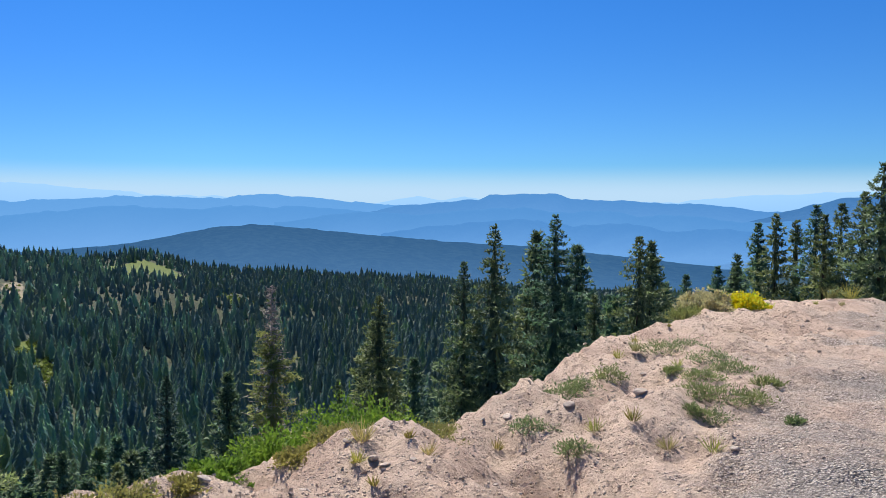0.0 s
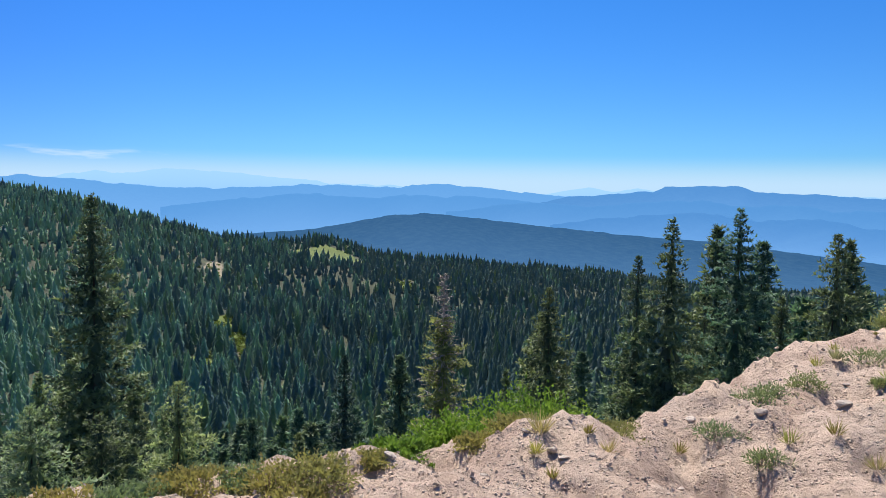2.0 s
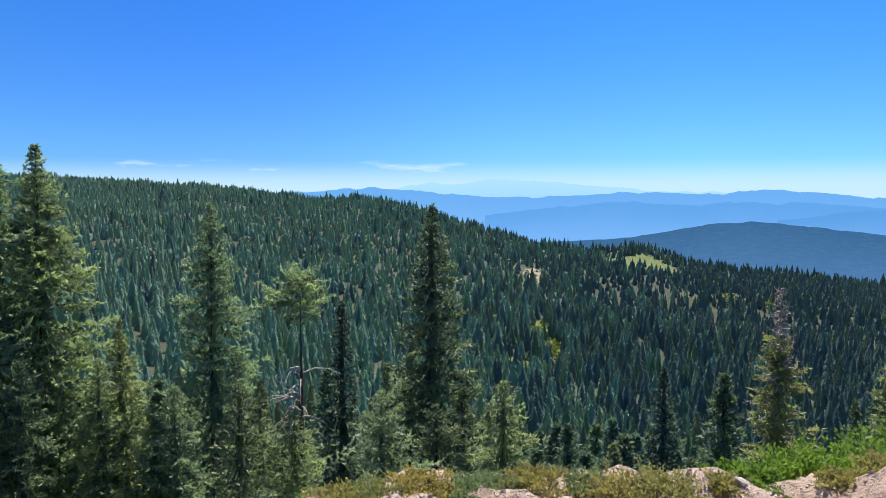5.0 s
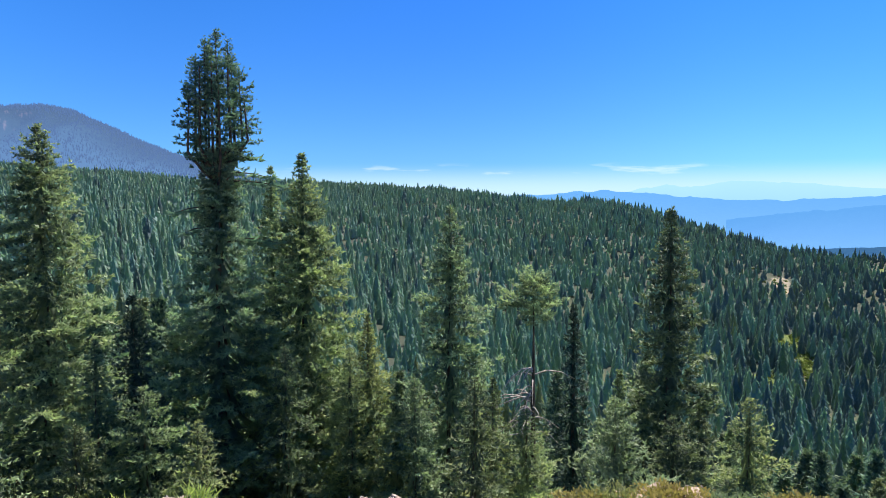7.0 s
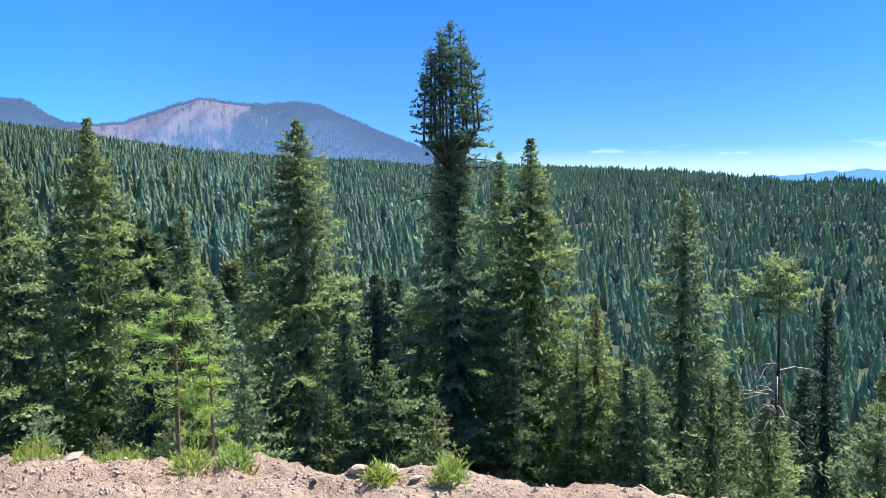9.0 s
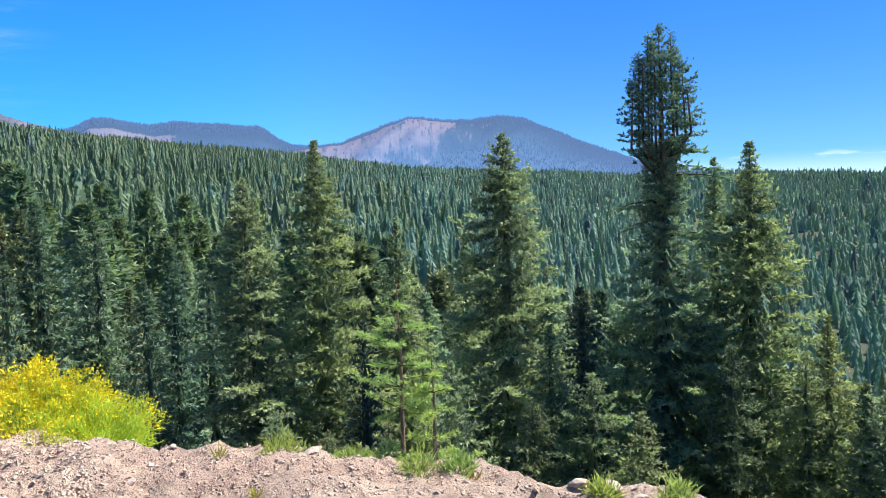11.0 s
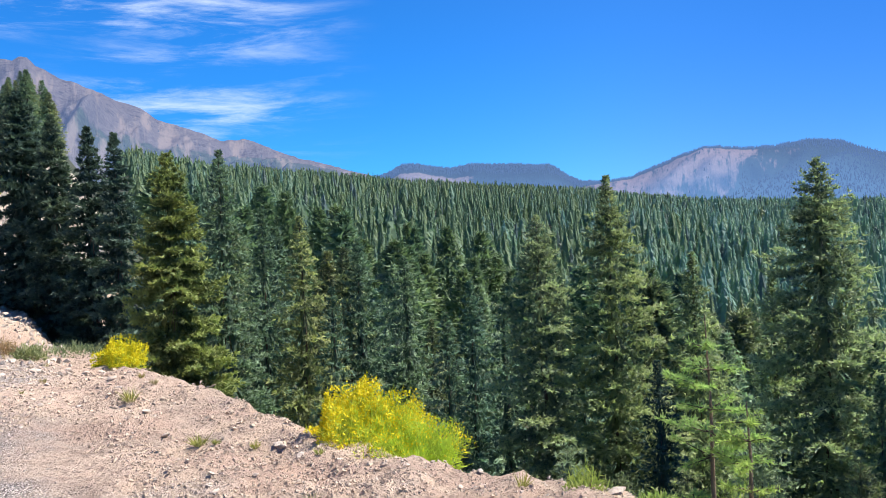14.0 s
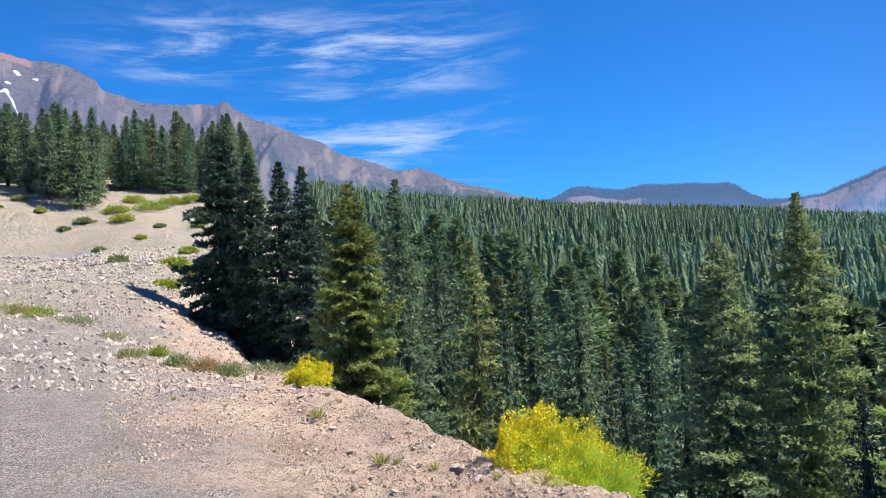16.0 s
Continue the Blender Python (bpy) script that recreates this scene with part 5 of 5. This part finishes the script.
def dome(rng, n, rx, ry, h, shell=0.45):
    """Points in a lumpy dome, and how far out each lies."""
    a, e = rng.uniform(0, 2 * math.pi, n), np.arcsin(rng.uniform(0.0, 1.0, n))
    k = rng.uniform(shell ** 2, 1.0, n) ** 0.5
    lump = 1 + 0.20 * np.sin(a * 3 + e * 4 + rx * 9) + 0.15 * np.sin(a * 7 - e * 5) + 0.08 * np.sin(a * 13 + e * 11)
    out = np.stack([np.cos(a) * np.cos(e), np.sin(a) * np.cos(e), np.sin(e)], 1)
    return out * [rx, ry, h] * (k * lump)[:, None], k, out


def leaves(rng, at, along, length, width, spread=0.6):
    n = len(at)
    D = unit(along + rng.normal(0, spread, (n, 3)))
    S = unit(np.cross(D, rng.normal(0, 1, (n, 3))))
    return kites(at, at + D * (length * rng.uniform(0.6, 1.3, n))[:, None], S, width * rng.uniform(0.7, 1.3, n))


def leafy(v, t, k, material, name):
    return tri_mesh(name, v, t, [material], None, False, tip=np.repeat(k, 4), vary=np.zeros(len(v)))


def planted(name, label, category, group, x, y, sink=0.02, turn=0.0):
    ob = tagged(new(name), label, category, group)
    ob.matrix_world = pose(x, y, height(x, y) - sink, 0, 0, turn)
    return ob


def stems(rng, n, rx, ry, h, r=0.006, lift=0.85):
    woods = []
    for k in range(n):
        p, _, o = dome(rng, 1, rx, ry, h, 0.85)
        woods.append(limb((rng.normal(0, rx * 0.12), rng.normal(0, ry * 0.12), -0.06), p[0] * [lift, lift, lift], r, -0.02, 3))
    return joined(woods)


def shrub(name, label, az, d, rx, ry, h, seed, leaf, n, length, width, group="shrubs along the edge", blossom=None, flowers=0, bloom_side=None, up=0.4, twigs=26, petal=0.028, spread=0.6):
    """A shrub: woody stems, foliage, and blossoms on its sunny side."""
    rng = np.random.default_rng(seed)
    x, y = heading(az, d)
    bush = planted(name, label, "shrub", group, x, y, 0.03)
    v, t = stems(rng, twigs, rx, ry, h)
    part("stem", tri_mesh("stem", v, t, [TWIG], None, True), bush)
    at, k, out = dome(rng, n, rx, ry, h)
    v, t = leaves(rng, at, out * (1 - up) + np.array([0, 0, up]), length, width, spread)
    part("foliage", leafy(v, t, np.clip(k * 1.1 - 0.1, 0, 1), leaf, "foliage"), bush)
    if blossom:
        at, k, out = dome(rng, flowers * 4, rx * 1.03, ry * 1.03, h * 1.05, 0.88)
        keep = out[:, 2] > 0.25
        if bloom_side is not None:
            hx, hy = heading(bloom_side)
            keep &= rng.random(len(at)) < np.clip(0.55 + 0.75 * (out[:, 0] * hx + out[:, 1] * hy), 0.05, 1)
        at, out = at[keep][:flowers], out[keep][:flowers]
        v, t = leaves(rng, at, out, petal, petal * 0.75, 0.9)
        part("blossom", leafy(v, t, rng.uniform(0.2, 1, len(at)), blossom, "blossom"), bush)
    return bush


def tuft_mesh(rng, n, r, h, width, material, name="blades", lean=0.5):
    a, q = rng.uniform(0, 6.283, n), r * np.sqrt(rng.uniform(0, 1, n)) * 0.35
    at = np.stack([np.cos(a) * q, np.sin(a) * q, np.full(n, -0.01)], 1)
    D = unit(np.stack([np.cos(a) * lean, np.sin(a) * lean, np.ones(n)], 1) + rng.normal(0, 0.28, (n, 3)))
    L = np.minimum(h * rng.uniform(0.5, 1.2, n), 3 * r + h)
    S = unit(np.cross(D, rng.normal(0, 1, (n, 3))))
    v, t = kites(at, at + D * L[:, None], S, np.full(n, width))
    return tri_mesh(name, v, t, [material], None, False, tip=np.tile([0.1, 0.6, 1.0, 0.6], n), vary=np.zeros(len(v)))


def build_shrubs():
    shrub("rabbitbrush", "large yellow-flowering rabbitbrush on the edge of the slope", 115.2, 7.0, 0.56, 0.5, 0.56, 1, LEAF_GOLD, 15000, 0.075, 0.006, blossom=BLOSSOM, flowers=14000, bloom_side=150, up=0.45, twigs=60, petal=0.025, spread=0.45)
    shrub("rabbitbrush", "lime green rabbitbrush leaning down the slope", 112.4, 6.8, 0.54, 0.5, 0.42, 6, LEAF_BRIGHT, 15000, 0.07, 0.006, blossom=BLOSSOM, flowers=5000, bloom_side=150, up=0.4, twigs=60, petal=0.02, spread=0.5)
    shrub("rabbitbrush", "small bright yellow rabbitbrush at the road edge", 132.4, 13.3, 0.38, 0.36, 0.42, 2, LEAF_GOLD, 1800, 0.09, 0.012, blossom=BLOSSOM, flowers=4200, petal=0.034, up=0.6)
    shrub("rabbitbrush", "pale dry rabbitbrush with seed heads on the mound", -19.1, 11.6, 0.37, 0.34, 0.30, 3, STRAW, 900, 0.10, 0.010, blossom=SEEDHEAD, flowers=3600, petal=0.045, up=0.6)
    shrub("rabbitbrush", "yellow rabbitbrush on the mound", -21.5, 12.0, 0.33, 0.3, 0.20, 4, LEAF_GOLD, 1300, 0.09, 0.011, blossom=BLOSSOM, flowers=1700, petal=0.045, up=0.6)
    shrub("rabbitbrush", "green dry-tipped rabbitbrush on the mound", -17.8, 11.2, 0.28, 0.25, 0.15, 5, LEAF_OLIVE, 1700, 0.09, 0.011, up=0.6)
    for i, (az, d, r, h, leaf) in enumerate(((16.2, 4.75, 0.24, 0.16, LEAF_GREEN), (14.6, 4.95, 0.30, 0.27, LEAF_GREEN), (12.3, 5.2, 0.40, 0.45, LEAF_GREEN), (9.6, 5.5, 0.46, 0.66, LEAF_GREEN), (7.0, 5.75, 0.46, 0.78, LEAF_GREEN), (4.6, 6.0, 0.36, 0.66, LEAF_GREEN), (13.4, 5.6, 0.4, 0.4, LEAF_GREEN))):
        shrub("manzanita", "glossy bright green manzanita spilling over the edge", az, d + 0.55, r, r * 0.8, h * 0.74, 20 + i, leaf, 7000, 0.034, 0.020, up=0.3)
    for i, (az, d, r, h, leaf) in enumerate(((44.5, 3.95, 0.22, 0.10, LEAF_RUST), (41.8, 4.0, 0.24, 0.14, LEAF_OLIVE), (38.8, 4.05, 0.20, 0.15, LEAF_RUST), (36.2, 4.1, 0.24, 0.12, LEAF_OLIVE), (33.2, 4.15, 0.22, 0.12, LEAF_OLIVE), (30.4, 4.2, 0.20, 0.11, LEAF_RUST), (27.6, 4.25, 0.20, 0.11, LEAF_OLIVE),
                                                (24.4, 4.1, 0.24, 0.20, LEAF_RUST), (21.8, 4.05, 0.22, 0.18, LEAF_RUST), (23.0, 3.8, 0.18, 0.14, LEAF_RUST), (18.0, 4.4, 0.14, 0.10, LEAF_RUST), (3.4, 5.45, 0.26, 0.13, LEAF_RUST), (0.6, 5.5, 0.24, 0.12, LEAF_RUST), (7.6, 5.0, 0.2, 0.10, LEAF_RUST), (10.2, 4.8, 0.16, 0.09, LEAF_RUST))):
        shrub("low_shrub", "low mat of yellowing shrub along the edge", az, d + 0.36, r, r, h * (0.75 if az < 36 else 0.5), 40 + i, leaf, 2400, 0.024, 0.012, up=0.35, twigs=60)
    for i, (az, d, r, h) in enumerate(((99.6, 4.75, 0.13, 0.17), (77.0, 3.95, 0.09, 0.11), (71.9, 3.8, 0.09, 0.13), (90.0, 4.3, 0.13, 0.15), (87.0, 4.25, 0.10, 0.12), (94.6, 4.7, 0.16, 0.06))):
        shrub("green_shrub", "small light green feathery shrub on the dirt edge", az, d + 0.42, r, r, h, 60 + i, LEAF_LIME, 420, 0.055, 0.009, up=0.6, twigs=24, spread=0.45)
    # mat plants on the mound and in the dirt
    for i, (az, el, r, h) in enumerate(((-15.8, -11.2, 0.24, 0.11), (-17.4, -10.9, 0.30, 0.12), (-19.2, -11.6, 0.24, 0.10), (-20.4, -12.2, 0.2, 0.09), (-18.4, -12.9, 0.18, 0.08), (-18.0, -14.0, 0.2, 0.09), (-19.6, -14.2, 0.26, 0.10), (-21.6, -14.2, 0.2, 0.09), (-19.0, -15.8, 0.18, 0.09), (-17.6, -15.4, 0.1, 0.07),
                                        (-8.9, -14.9, 0.22, 0.12), (-10.0, -14.2, 0.16, 0.1), (-12.1, -13.4, 0.16, 0.12), (-6.5, -17.2, 0.18, 0.08), (-9.6, -18.7, 0.14, 0.08), (-24.2, -15.4, 0.08, 0.05), (-22.6, -13.0, 0.14, 0.07), (-16.6, -12.6, 0.1, 0.05))):
        shrub("mat_plant", "low dull green mat plant in the dirt", az, on_sight(az, el, 3, 20), r, r * 0.8, h, 80 + i, LEAF_OLIVE, 620, 0.036, 0.009, "mat plants", up=0.35, twigs=18)
    # shrubs on the cut bank
    for i, (az, el, r) in enumerate(((146.1, 6.3, 1.0), (143.8, 6.4, 1.5), (142.4, 6.8, 1.2), (140.9, 7.0, 1.1), (144.9, 7.0, 1.0), (145.6, 5.7, 0.9), (148.1, 5.6, 0.7), (142.9, 0.8, 0.6), (141.3, 1.7, 0.9), (146.0, 2.8, 0.5), (152.0, 7.2, 0.6), (141.3, 3.3, 0.6), (149.4, 5.1, 0.45), (143.2, 5.2, 0.4), (147.2, 3.6, 0.4), (153.4, 6.6, 0.5), (140.6, 5.2, 0.5), (144.5, 4.4, 0.4), (142.2, 2.3, 0.8), (150.8, 6.4, 0.4), (139.9, 6.2, 0.8))):
        shrub("bank_shrub", "rounded green shrub on the bare bank", az, on_sight(az, el, 18, 200), r * 1.1, r * 1.1, r * 0.62, 120 + i, (LEAF_MOSS, LEAF_OLIVE)[i in (6, 9, 10, 12, 13, 14)], 1700, 0.17, 0.09, "shrubs on the bank", twigs=8, up=0.3)
    # sage and dry weeds at the road edge
    for i, (az, el, r, h, leaf) in enumerate(((153.2, -0.3, 0.9, 0.3, LEAF_MOSS), (151.6, -0.5, 0.4, 0.22, LEAF_RUST), (150.4, -0.7, 0.4, 0.25, LEAF_MOSS), (148.4, -1.4, 0.5, 0.2, LEAF_OLIVE), (146.2, -2.6, 0.35, 0.15, STRAW), (144.8, -4.0, 0.3, 0.14, LEAF_OLIVE), (141.6, -4.9, 0.26, 0.2, LEAF_OLIVE), (139.8, -5.4, 0.3, 0.22, RED_LEAF), (138.0, -5.9, 0.26, 0.2, LEAF_OLIVE), (135.6, -5.9, 0.5, 0.18, LEAF_OLIVE), (143.0, -4.1, 0.2, 0.2, LEAF_MOSS))):
        shrub("roadside_weed", "dry weedy clump at the road edge", az, on_sight(az, el, 4, 40), r, r, h, 150 + i, leaf, 700, 0.12, 0.014, "weeds at the road edge", up=0.6, twigs=14)
    # dry tufts
    rng = np.random.default_rng(9)
    spots = [(5.8, -18.4, 0.16), (131.6, -9.6, 0.2), (126.9, -13.3, 0.14), (-13.6, -16.4, 0.12), (-16.0, -18.2, 0.12), (-19.0, -18.1, 0.13), (-11.0, -17.4, 0.12), (-4.0, -19.0, 0.1), (1.0, -19.4, 0.1), (-25.6, -6.6, 0.32), (-28.2, -6.8, 0.3), (-26.9, -6.9, 0.25), (-14.0, -11.4, 0.14), (-12.8, -12.0, 0.12), (104, -18.0, 0.12), (86, -21.0, 0.1)]
    for k in range(24):
        az = rng.choice([rng.uniform(-30, 30), rng.uniform(95, 150), rng.uniform(100, 150)])
        spots.append((az, -math.degrees(math.atan(EYE / (np.interp(az, *RIM) * rng.uniform(0.62, 1.0)))), rng.uniform(0.05, 0.11)))
    for i, (az, el, h) in enumerate(spots):
        d = on_sight(az, el, 2.6, 24)
        x, y = heading(az, d)
        g = planted("grass_tuft", "dry straw-coloured grass tuft in the dirt", "grass", "dry tufts", x, y, 0.0)
        part("grass_blade", tuft_mesh(rng, 90 if h > 0.13 else 46, h * 0.5, h, 0.006, (STRAW, GRASS, GRASS, LEAF_RUST)[i % 4]), g)


def sapling(az, d, top, reach, seed, low, label, per=5, gap=0.12):
    """A young fir: thin stem, well-spaced whorls of long bright sprays, a bare leading shoot."""
    rng = np.random.default_rng(seed)
    x, y = heading(az, d)
    z = height(x, y) - 0.04
    h = EYE + d * math.tan(radians(top)) - z
    tree = tagged(new("fir_sapling"), label, "tree", "young firs")
    tree.matrix_world = pose(x, y, z)
    v, t = tube([(0, 0, 0), (0.01, 0, h * 0.3), (-0.01, 0.01, h * 0.6), (0, 0, h)], [0.018, 0.015, 0.010, 0.003], 6)
    part("trunk", tri_mesh("trunk", v, t, [TWIG], None, True), tree)
    B, T, S, W, O, woods = [], [], [], [], [], []
    zz = h * 0.86
    while zz > h * low:
        u = 1 - zz / h
        for k in range(per):
            a = rng.uniform(0, 6.283)
            L = reach * min(1, 0.28 + u * 1.5) * rng.uniform(0.6, 1.15)
            p = radians(rng.normal(18 - 20 * u, 8))
            ax = np.array([math.cos(a) * math.cos(p), math.sin(a) * math.cos(p), math.sin(p)])
            sd = np.array([-math.sin(a), math.cos(a), 0])
            woods.append(limb((0, 0, zz), ax * L + [0, 0, zz], 0.006, 0, 3))
            # needles all round the shoot and its side shoots
            lines = [(np.array([0, 0, zz]), ax, L)]
            for m in range(int(L / 0.07)):
                q = rng.uniform(0.25, 0.95)
                lines.append((np.array([0, 0, zz]) + ax * L * q, unit(ax * 0.7 + sd * rng.choice([-1, 1]) * 0.7 + rng.normal(0, 0.1, 3)), L * 0.42 * (1.15 - q)))
            for o, dr, l in lines:
                n = max(8, int(l / 0.0034))
                q = rng.uniform(0.08, 1.0, n)
                N = unit(dr * 0.75 + unit(rng.normal(0, 1, (n, 3))) * [1, 1, 0.8])
                B.append(o + dr * (l * q)[:, None]), T.append(B[-1] + N * rng.uniform(0.03, 0.055, n)[:, None])
                S.append(unit(np.cross(N, rng.normal(0, 1, (n, 3))))), W.append(np.full(n, 0.008)), O.append(0.3 + 0.7 * q)
        zz -= gap * rng.uniform(0.8, 1.3) * (0.6 + u)
    v, t = kites(np.concatenate(B), np.concatenate(T), np.concatenate(S), np.concatenate(W))
    part("foliage", leafy(v, t, np.concatenate(O), NEEDLES_YOUNG, "foliage"), tree)
    v, t = joined(woods)
    tagged(part("branch_wood", tri_mesh("branch_wood", v, t, [BARK], None, True), tree), kind="stuff")


build_shrubs()
sapling(91.0, 5.6, -5.4, 0.36, 301, 0.34, "bright green fir sapling with a bare lower stem", 5, 0.16)
sapling(88.7, 5.35, -11.0, 0.30, 302, 0.05, "bushy bright green fir sapling", 5, 0.13)
sapling(92.4, 5.3, -17.0, 0.26, 303, 0.03, "low bushy green fir seedling", 6, 0.09)

# ---------------------------------------------------------------- stones


def stone_shape(rng, flat=0.7):
    """An angular stone about 1 across."""
    bm = bmesh.new()
    bmesh.ops.create_icosphere(bm, subdivisions=2, radius=0.5)
    cuts = [(unit(rng.normal(0, 1, 3)), rng.uniform(0.26, 0.42)) for k in range(9)]
    for v in bm.verts:
        p = np.array(v.co)
        for nrm, off in cuts:
            over = p @ nrm - off
            if over > 0:
                p = p - nrm * over
        v.co = p * [1.0, rng.uniform(0.97, 1.0), flat]
    v = np.array([q.co[:] for q in bm.verts])
    t = np.array([[q.index for q in f.verts] for f in bm.faces])
    bm.free()
    return v, t


def build_stones():
    rng = np.random.default_rng(77)
    shapes = [stone_shape(rng, rng.uniform(0.38, 0.62)) for k in range(7)]
    meshes = [tri_mesh("stone", v, t, [STONE]) for v, t in shapes]

    def lay(x, y, size, label, k=None):
        ob = new("stone", meshes[rng.integers(0, 7) if k is None else k])
        ob.matrix_world = pose(x, y, height(x, y) + size * 0.08, rng.uniform(-20, 20), rng.uniform(-20, 20), rng.uniform(0, 360)) @ Matrix.Diagonal((size, size * rng.uniform(0.7, 1), size * rng.uniform(0.7, 1.1), 1))
        tagged(ob, label, "stone", "stones on the berm")
    for az, el, size in ((-4.73, -16.7, 0.13), (5.0, -19.7, 0.09), (4.2, -20.2, 0.11), (6.8, -18.4, 0.07), (-14.2, -14.4, 0.12), (-9.2, -15.6, 0.1), (-20.3, -17.8, 0.09), (118.0, -12.0, 0.12), (97.4, -18.4, 0.17), (76.2, -21.6, 0.11), (78.6, -21.4, 0.13), (74.4, -22.2, 0.10), (119.6, -12.6, 0.16), (133.6, -7.4, 0.16), (132.9, -7.9, 0.15), (134.6, -7.3, 0.18), (132.4, -8.6, 0.12), (16.6, -20.4, 0.1), (119.8, -14.8, 0.1), (121.5, -13.8, 0.11), (137.6, -6.8, 0.2), (130.6, -10.4, 0.14)):
        d = on_sight(az, el, 2.6, 24)
        lay(*heading(az, d), size, "pale grey-brown stone lying on the dirt")
    for k in range(260):
        az = rng.choice([rng.uniform(-32, 152), rng.uniform(104, 142), rng.uniform(104, 142)])
        d = np.interp(az, *RIM) * rng.uniform(0.55, 1.03)
        lay(*heading(az, d), 0.02 + 0.05 * rng.random() ** 2.5 * (1 + d / 12), "small angular stone in the dirt")
    # loose gravel over the whole pull-out
    n = 17000
    az, q = rng.uniform(-34, 156, n), rng.random(n)
    rim = np.interp(az, *RIM)
    d = 2.6 + (np.maximum(rim, 4.5) + 0.4 - 2.6) * q ** 0.8
    hx, hy = -np.sin(np.radians(az)) * d, np.cos(np.radians(az)) * d
    gravelly = hx - (0.70 * hy - 1.35) > rng.normal(0, 0.8, n)
    keep = gravelly | (rng.random(n) < 0.35)
    hx, hy, d = hx[keep], hy[keep], d[keep]
    n = len(hx)
    size = 0.007 + 0.024 * rng.random(n) ** 3.5 * (1 + d / 10)
    z = land(hx, hy)
    V, T, off = [], [], 0
    coarse = []
    for k in range(6):
        p = unit(rng.normal(0, 1, (8, 3))) * rng.uniform(0.4, 0.55, (8, 1)) * [1, 1, 0.7]
        bm = bmesh.new()
        for c in p:
            bm.verts.new(c)
        bmesh.ops.convex_hull(bm, input=bm.verts)
        bm.verts.index_update()
        live = [f for f in bm.faces]
        coarse.append((np.array([q.co[:] for q in bm.verts]), np.array([[q.index for q in f.verts] for f in live])))
        bm.free()
    pick, rot = rng.integers(0, 6, n), rng.uniform(0, 6.283, n)
    for k, (tv, tt) in enumerate(coarse):
        i = np.nonzero(pick == k)[0]
        c, s, w = np.cos(rot[i])[:, None], np.sin(rot[i])[:, None], size[i][:, None]
        V.append(np.stack([(tv[:, 0] * c - tv[:, 1] * s) * w + hx[i][:, None], (tv[:, 0] * s + tv[:, 1] * c) * w + hy[i][:, None], tv[:, 2] * w + (z[i] + size[i] * 0.15)[:, None]], -1).reshape(-1, 3))
        T.append((tt[None] + (np.arange(len(i)) * len(tv))[:, None, None]).reshape(-1, 3) + off)
        off += len(i) * len(tv)
    me = tri_mesh("gravel", np.concatenate(V), np.concatenate(T), [STONE])
    tagged(new("gravel", me), "loose grey-pink gravel on the pull-out", "gravel", kind="stuff")
    # clods and small stones trodden into the dirt belt
    n = 44000
    az = rng.uniform(-32, 146, n)
    az = np.where(rng.random(n) < 0.30 + 0.70 * smooth(az, 80, 125), az, rng.uniform(112, 146, n))
    d = np.interp(az, *RIM) - np.interp(az, [-30, 40, 110, 146], [5.0, 2.0, 3.2, 9.0]) * rng.random(n)
    hx, hy = -np.sin(np.radians(az)) * d, np.cos(np.radians(az)) * d
    keep = (d > 2.6) & (value_noise(hx * 1.3, hy * 1.3, 51) > rng.uniform(-1.0, 0.5, n)) & (rng.random(n) < 0.60 + 0.40 * smooth(az, 78, 118))
    hx, hy, d = hx[keep], hy[keep], d[keep]
    n = len(hx)
    size = 0.009 + 0.044 * rng.random(n) ** 3.5 * (0.35 + d / 9)
    z = land(hx, hy)
    V, T, off = [], [], 0
    pick, rot = rng.integers(0, 6, n), rng.uniform(0, 6.283, n)
    for k, (tv, tt) in enumerate(coarse):
        i = np.nonzero(pick == k)[0]
        c, s, w = np.cos(rot[i])[:, None], np.sin(rot[i])[:, None], size[i][:, None]
        V.append(np.stack([(tv[:, 0] * c - tv[:, 1] * s) * w + hx[i][:, None], (tv[:, 0] * s + tv[:, 1] * c) * w + hy[i][:, None], tv[:, 2] * w + (z[i] + size[i] * 0.1)[:, None]], -1).reshape(-1, 3))
        T.append((tt[None] + (np.arange(len(i)) * len(tv))[:, None, None]).reshape(-1, 3) + off)
        off += len(i) * len(tv)
    tagged(new("clods", tri_mesh("clods", np.concatenate(V), np.concatenate(T), [CLOD])), "tan clods and crumbs of dirt", "dirt", kind="stuff")
    # broken rock on the embankment
    n = 12000
    az, d = rng.uniform(135.5, 156, n), rng.uniform(12, 62, n)
    hx, hy = -np.sin(np.radians(az)) * d, np.cos(np.radians(az)) * d
    size = 0.04 + 0.26 * rng.random(n) ** 3 * (0.2 + d / 42)
    z = land(hx, hy)
    V, T, off = [], [], 0
    pick, rot = rng.integers(0, 6, n), rng.uniform(0, 6.283, n)
    for k, (tv, tt) in enumerate(coarse):
        i = np.nonzero(pick == k)[0]
        c, s, w = np.cos(rot[i])[:, None], np.sin(rot[i])[:, None], size[i][:, None]
        V.append(np.stack([(tv[:, 0] * c - tv[:, 1] * s) * w + hx[i][:, None], (tv[:, 0] * s + tv[:, 1] * c) * w + hy[i][:, None], tv[:, 2] * w + (z[i] + size[i] * 0.1)[:, None]], -1).reshape(-1, 3))
        T.append((tt[None] + (np.arange(len(i)) * len(tv))[:, None, None]).reshape(-1, 3) + off)
        off += len(i) * len(tv)
    tagged(new("rubble", tri_mesh("rubble", np.concatenate(V), np.concatenate(T), [RUBBLE])), "broken pale rock on the embankment", "rubble", kind="stuff")


build_stones()
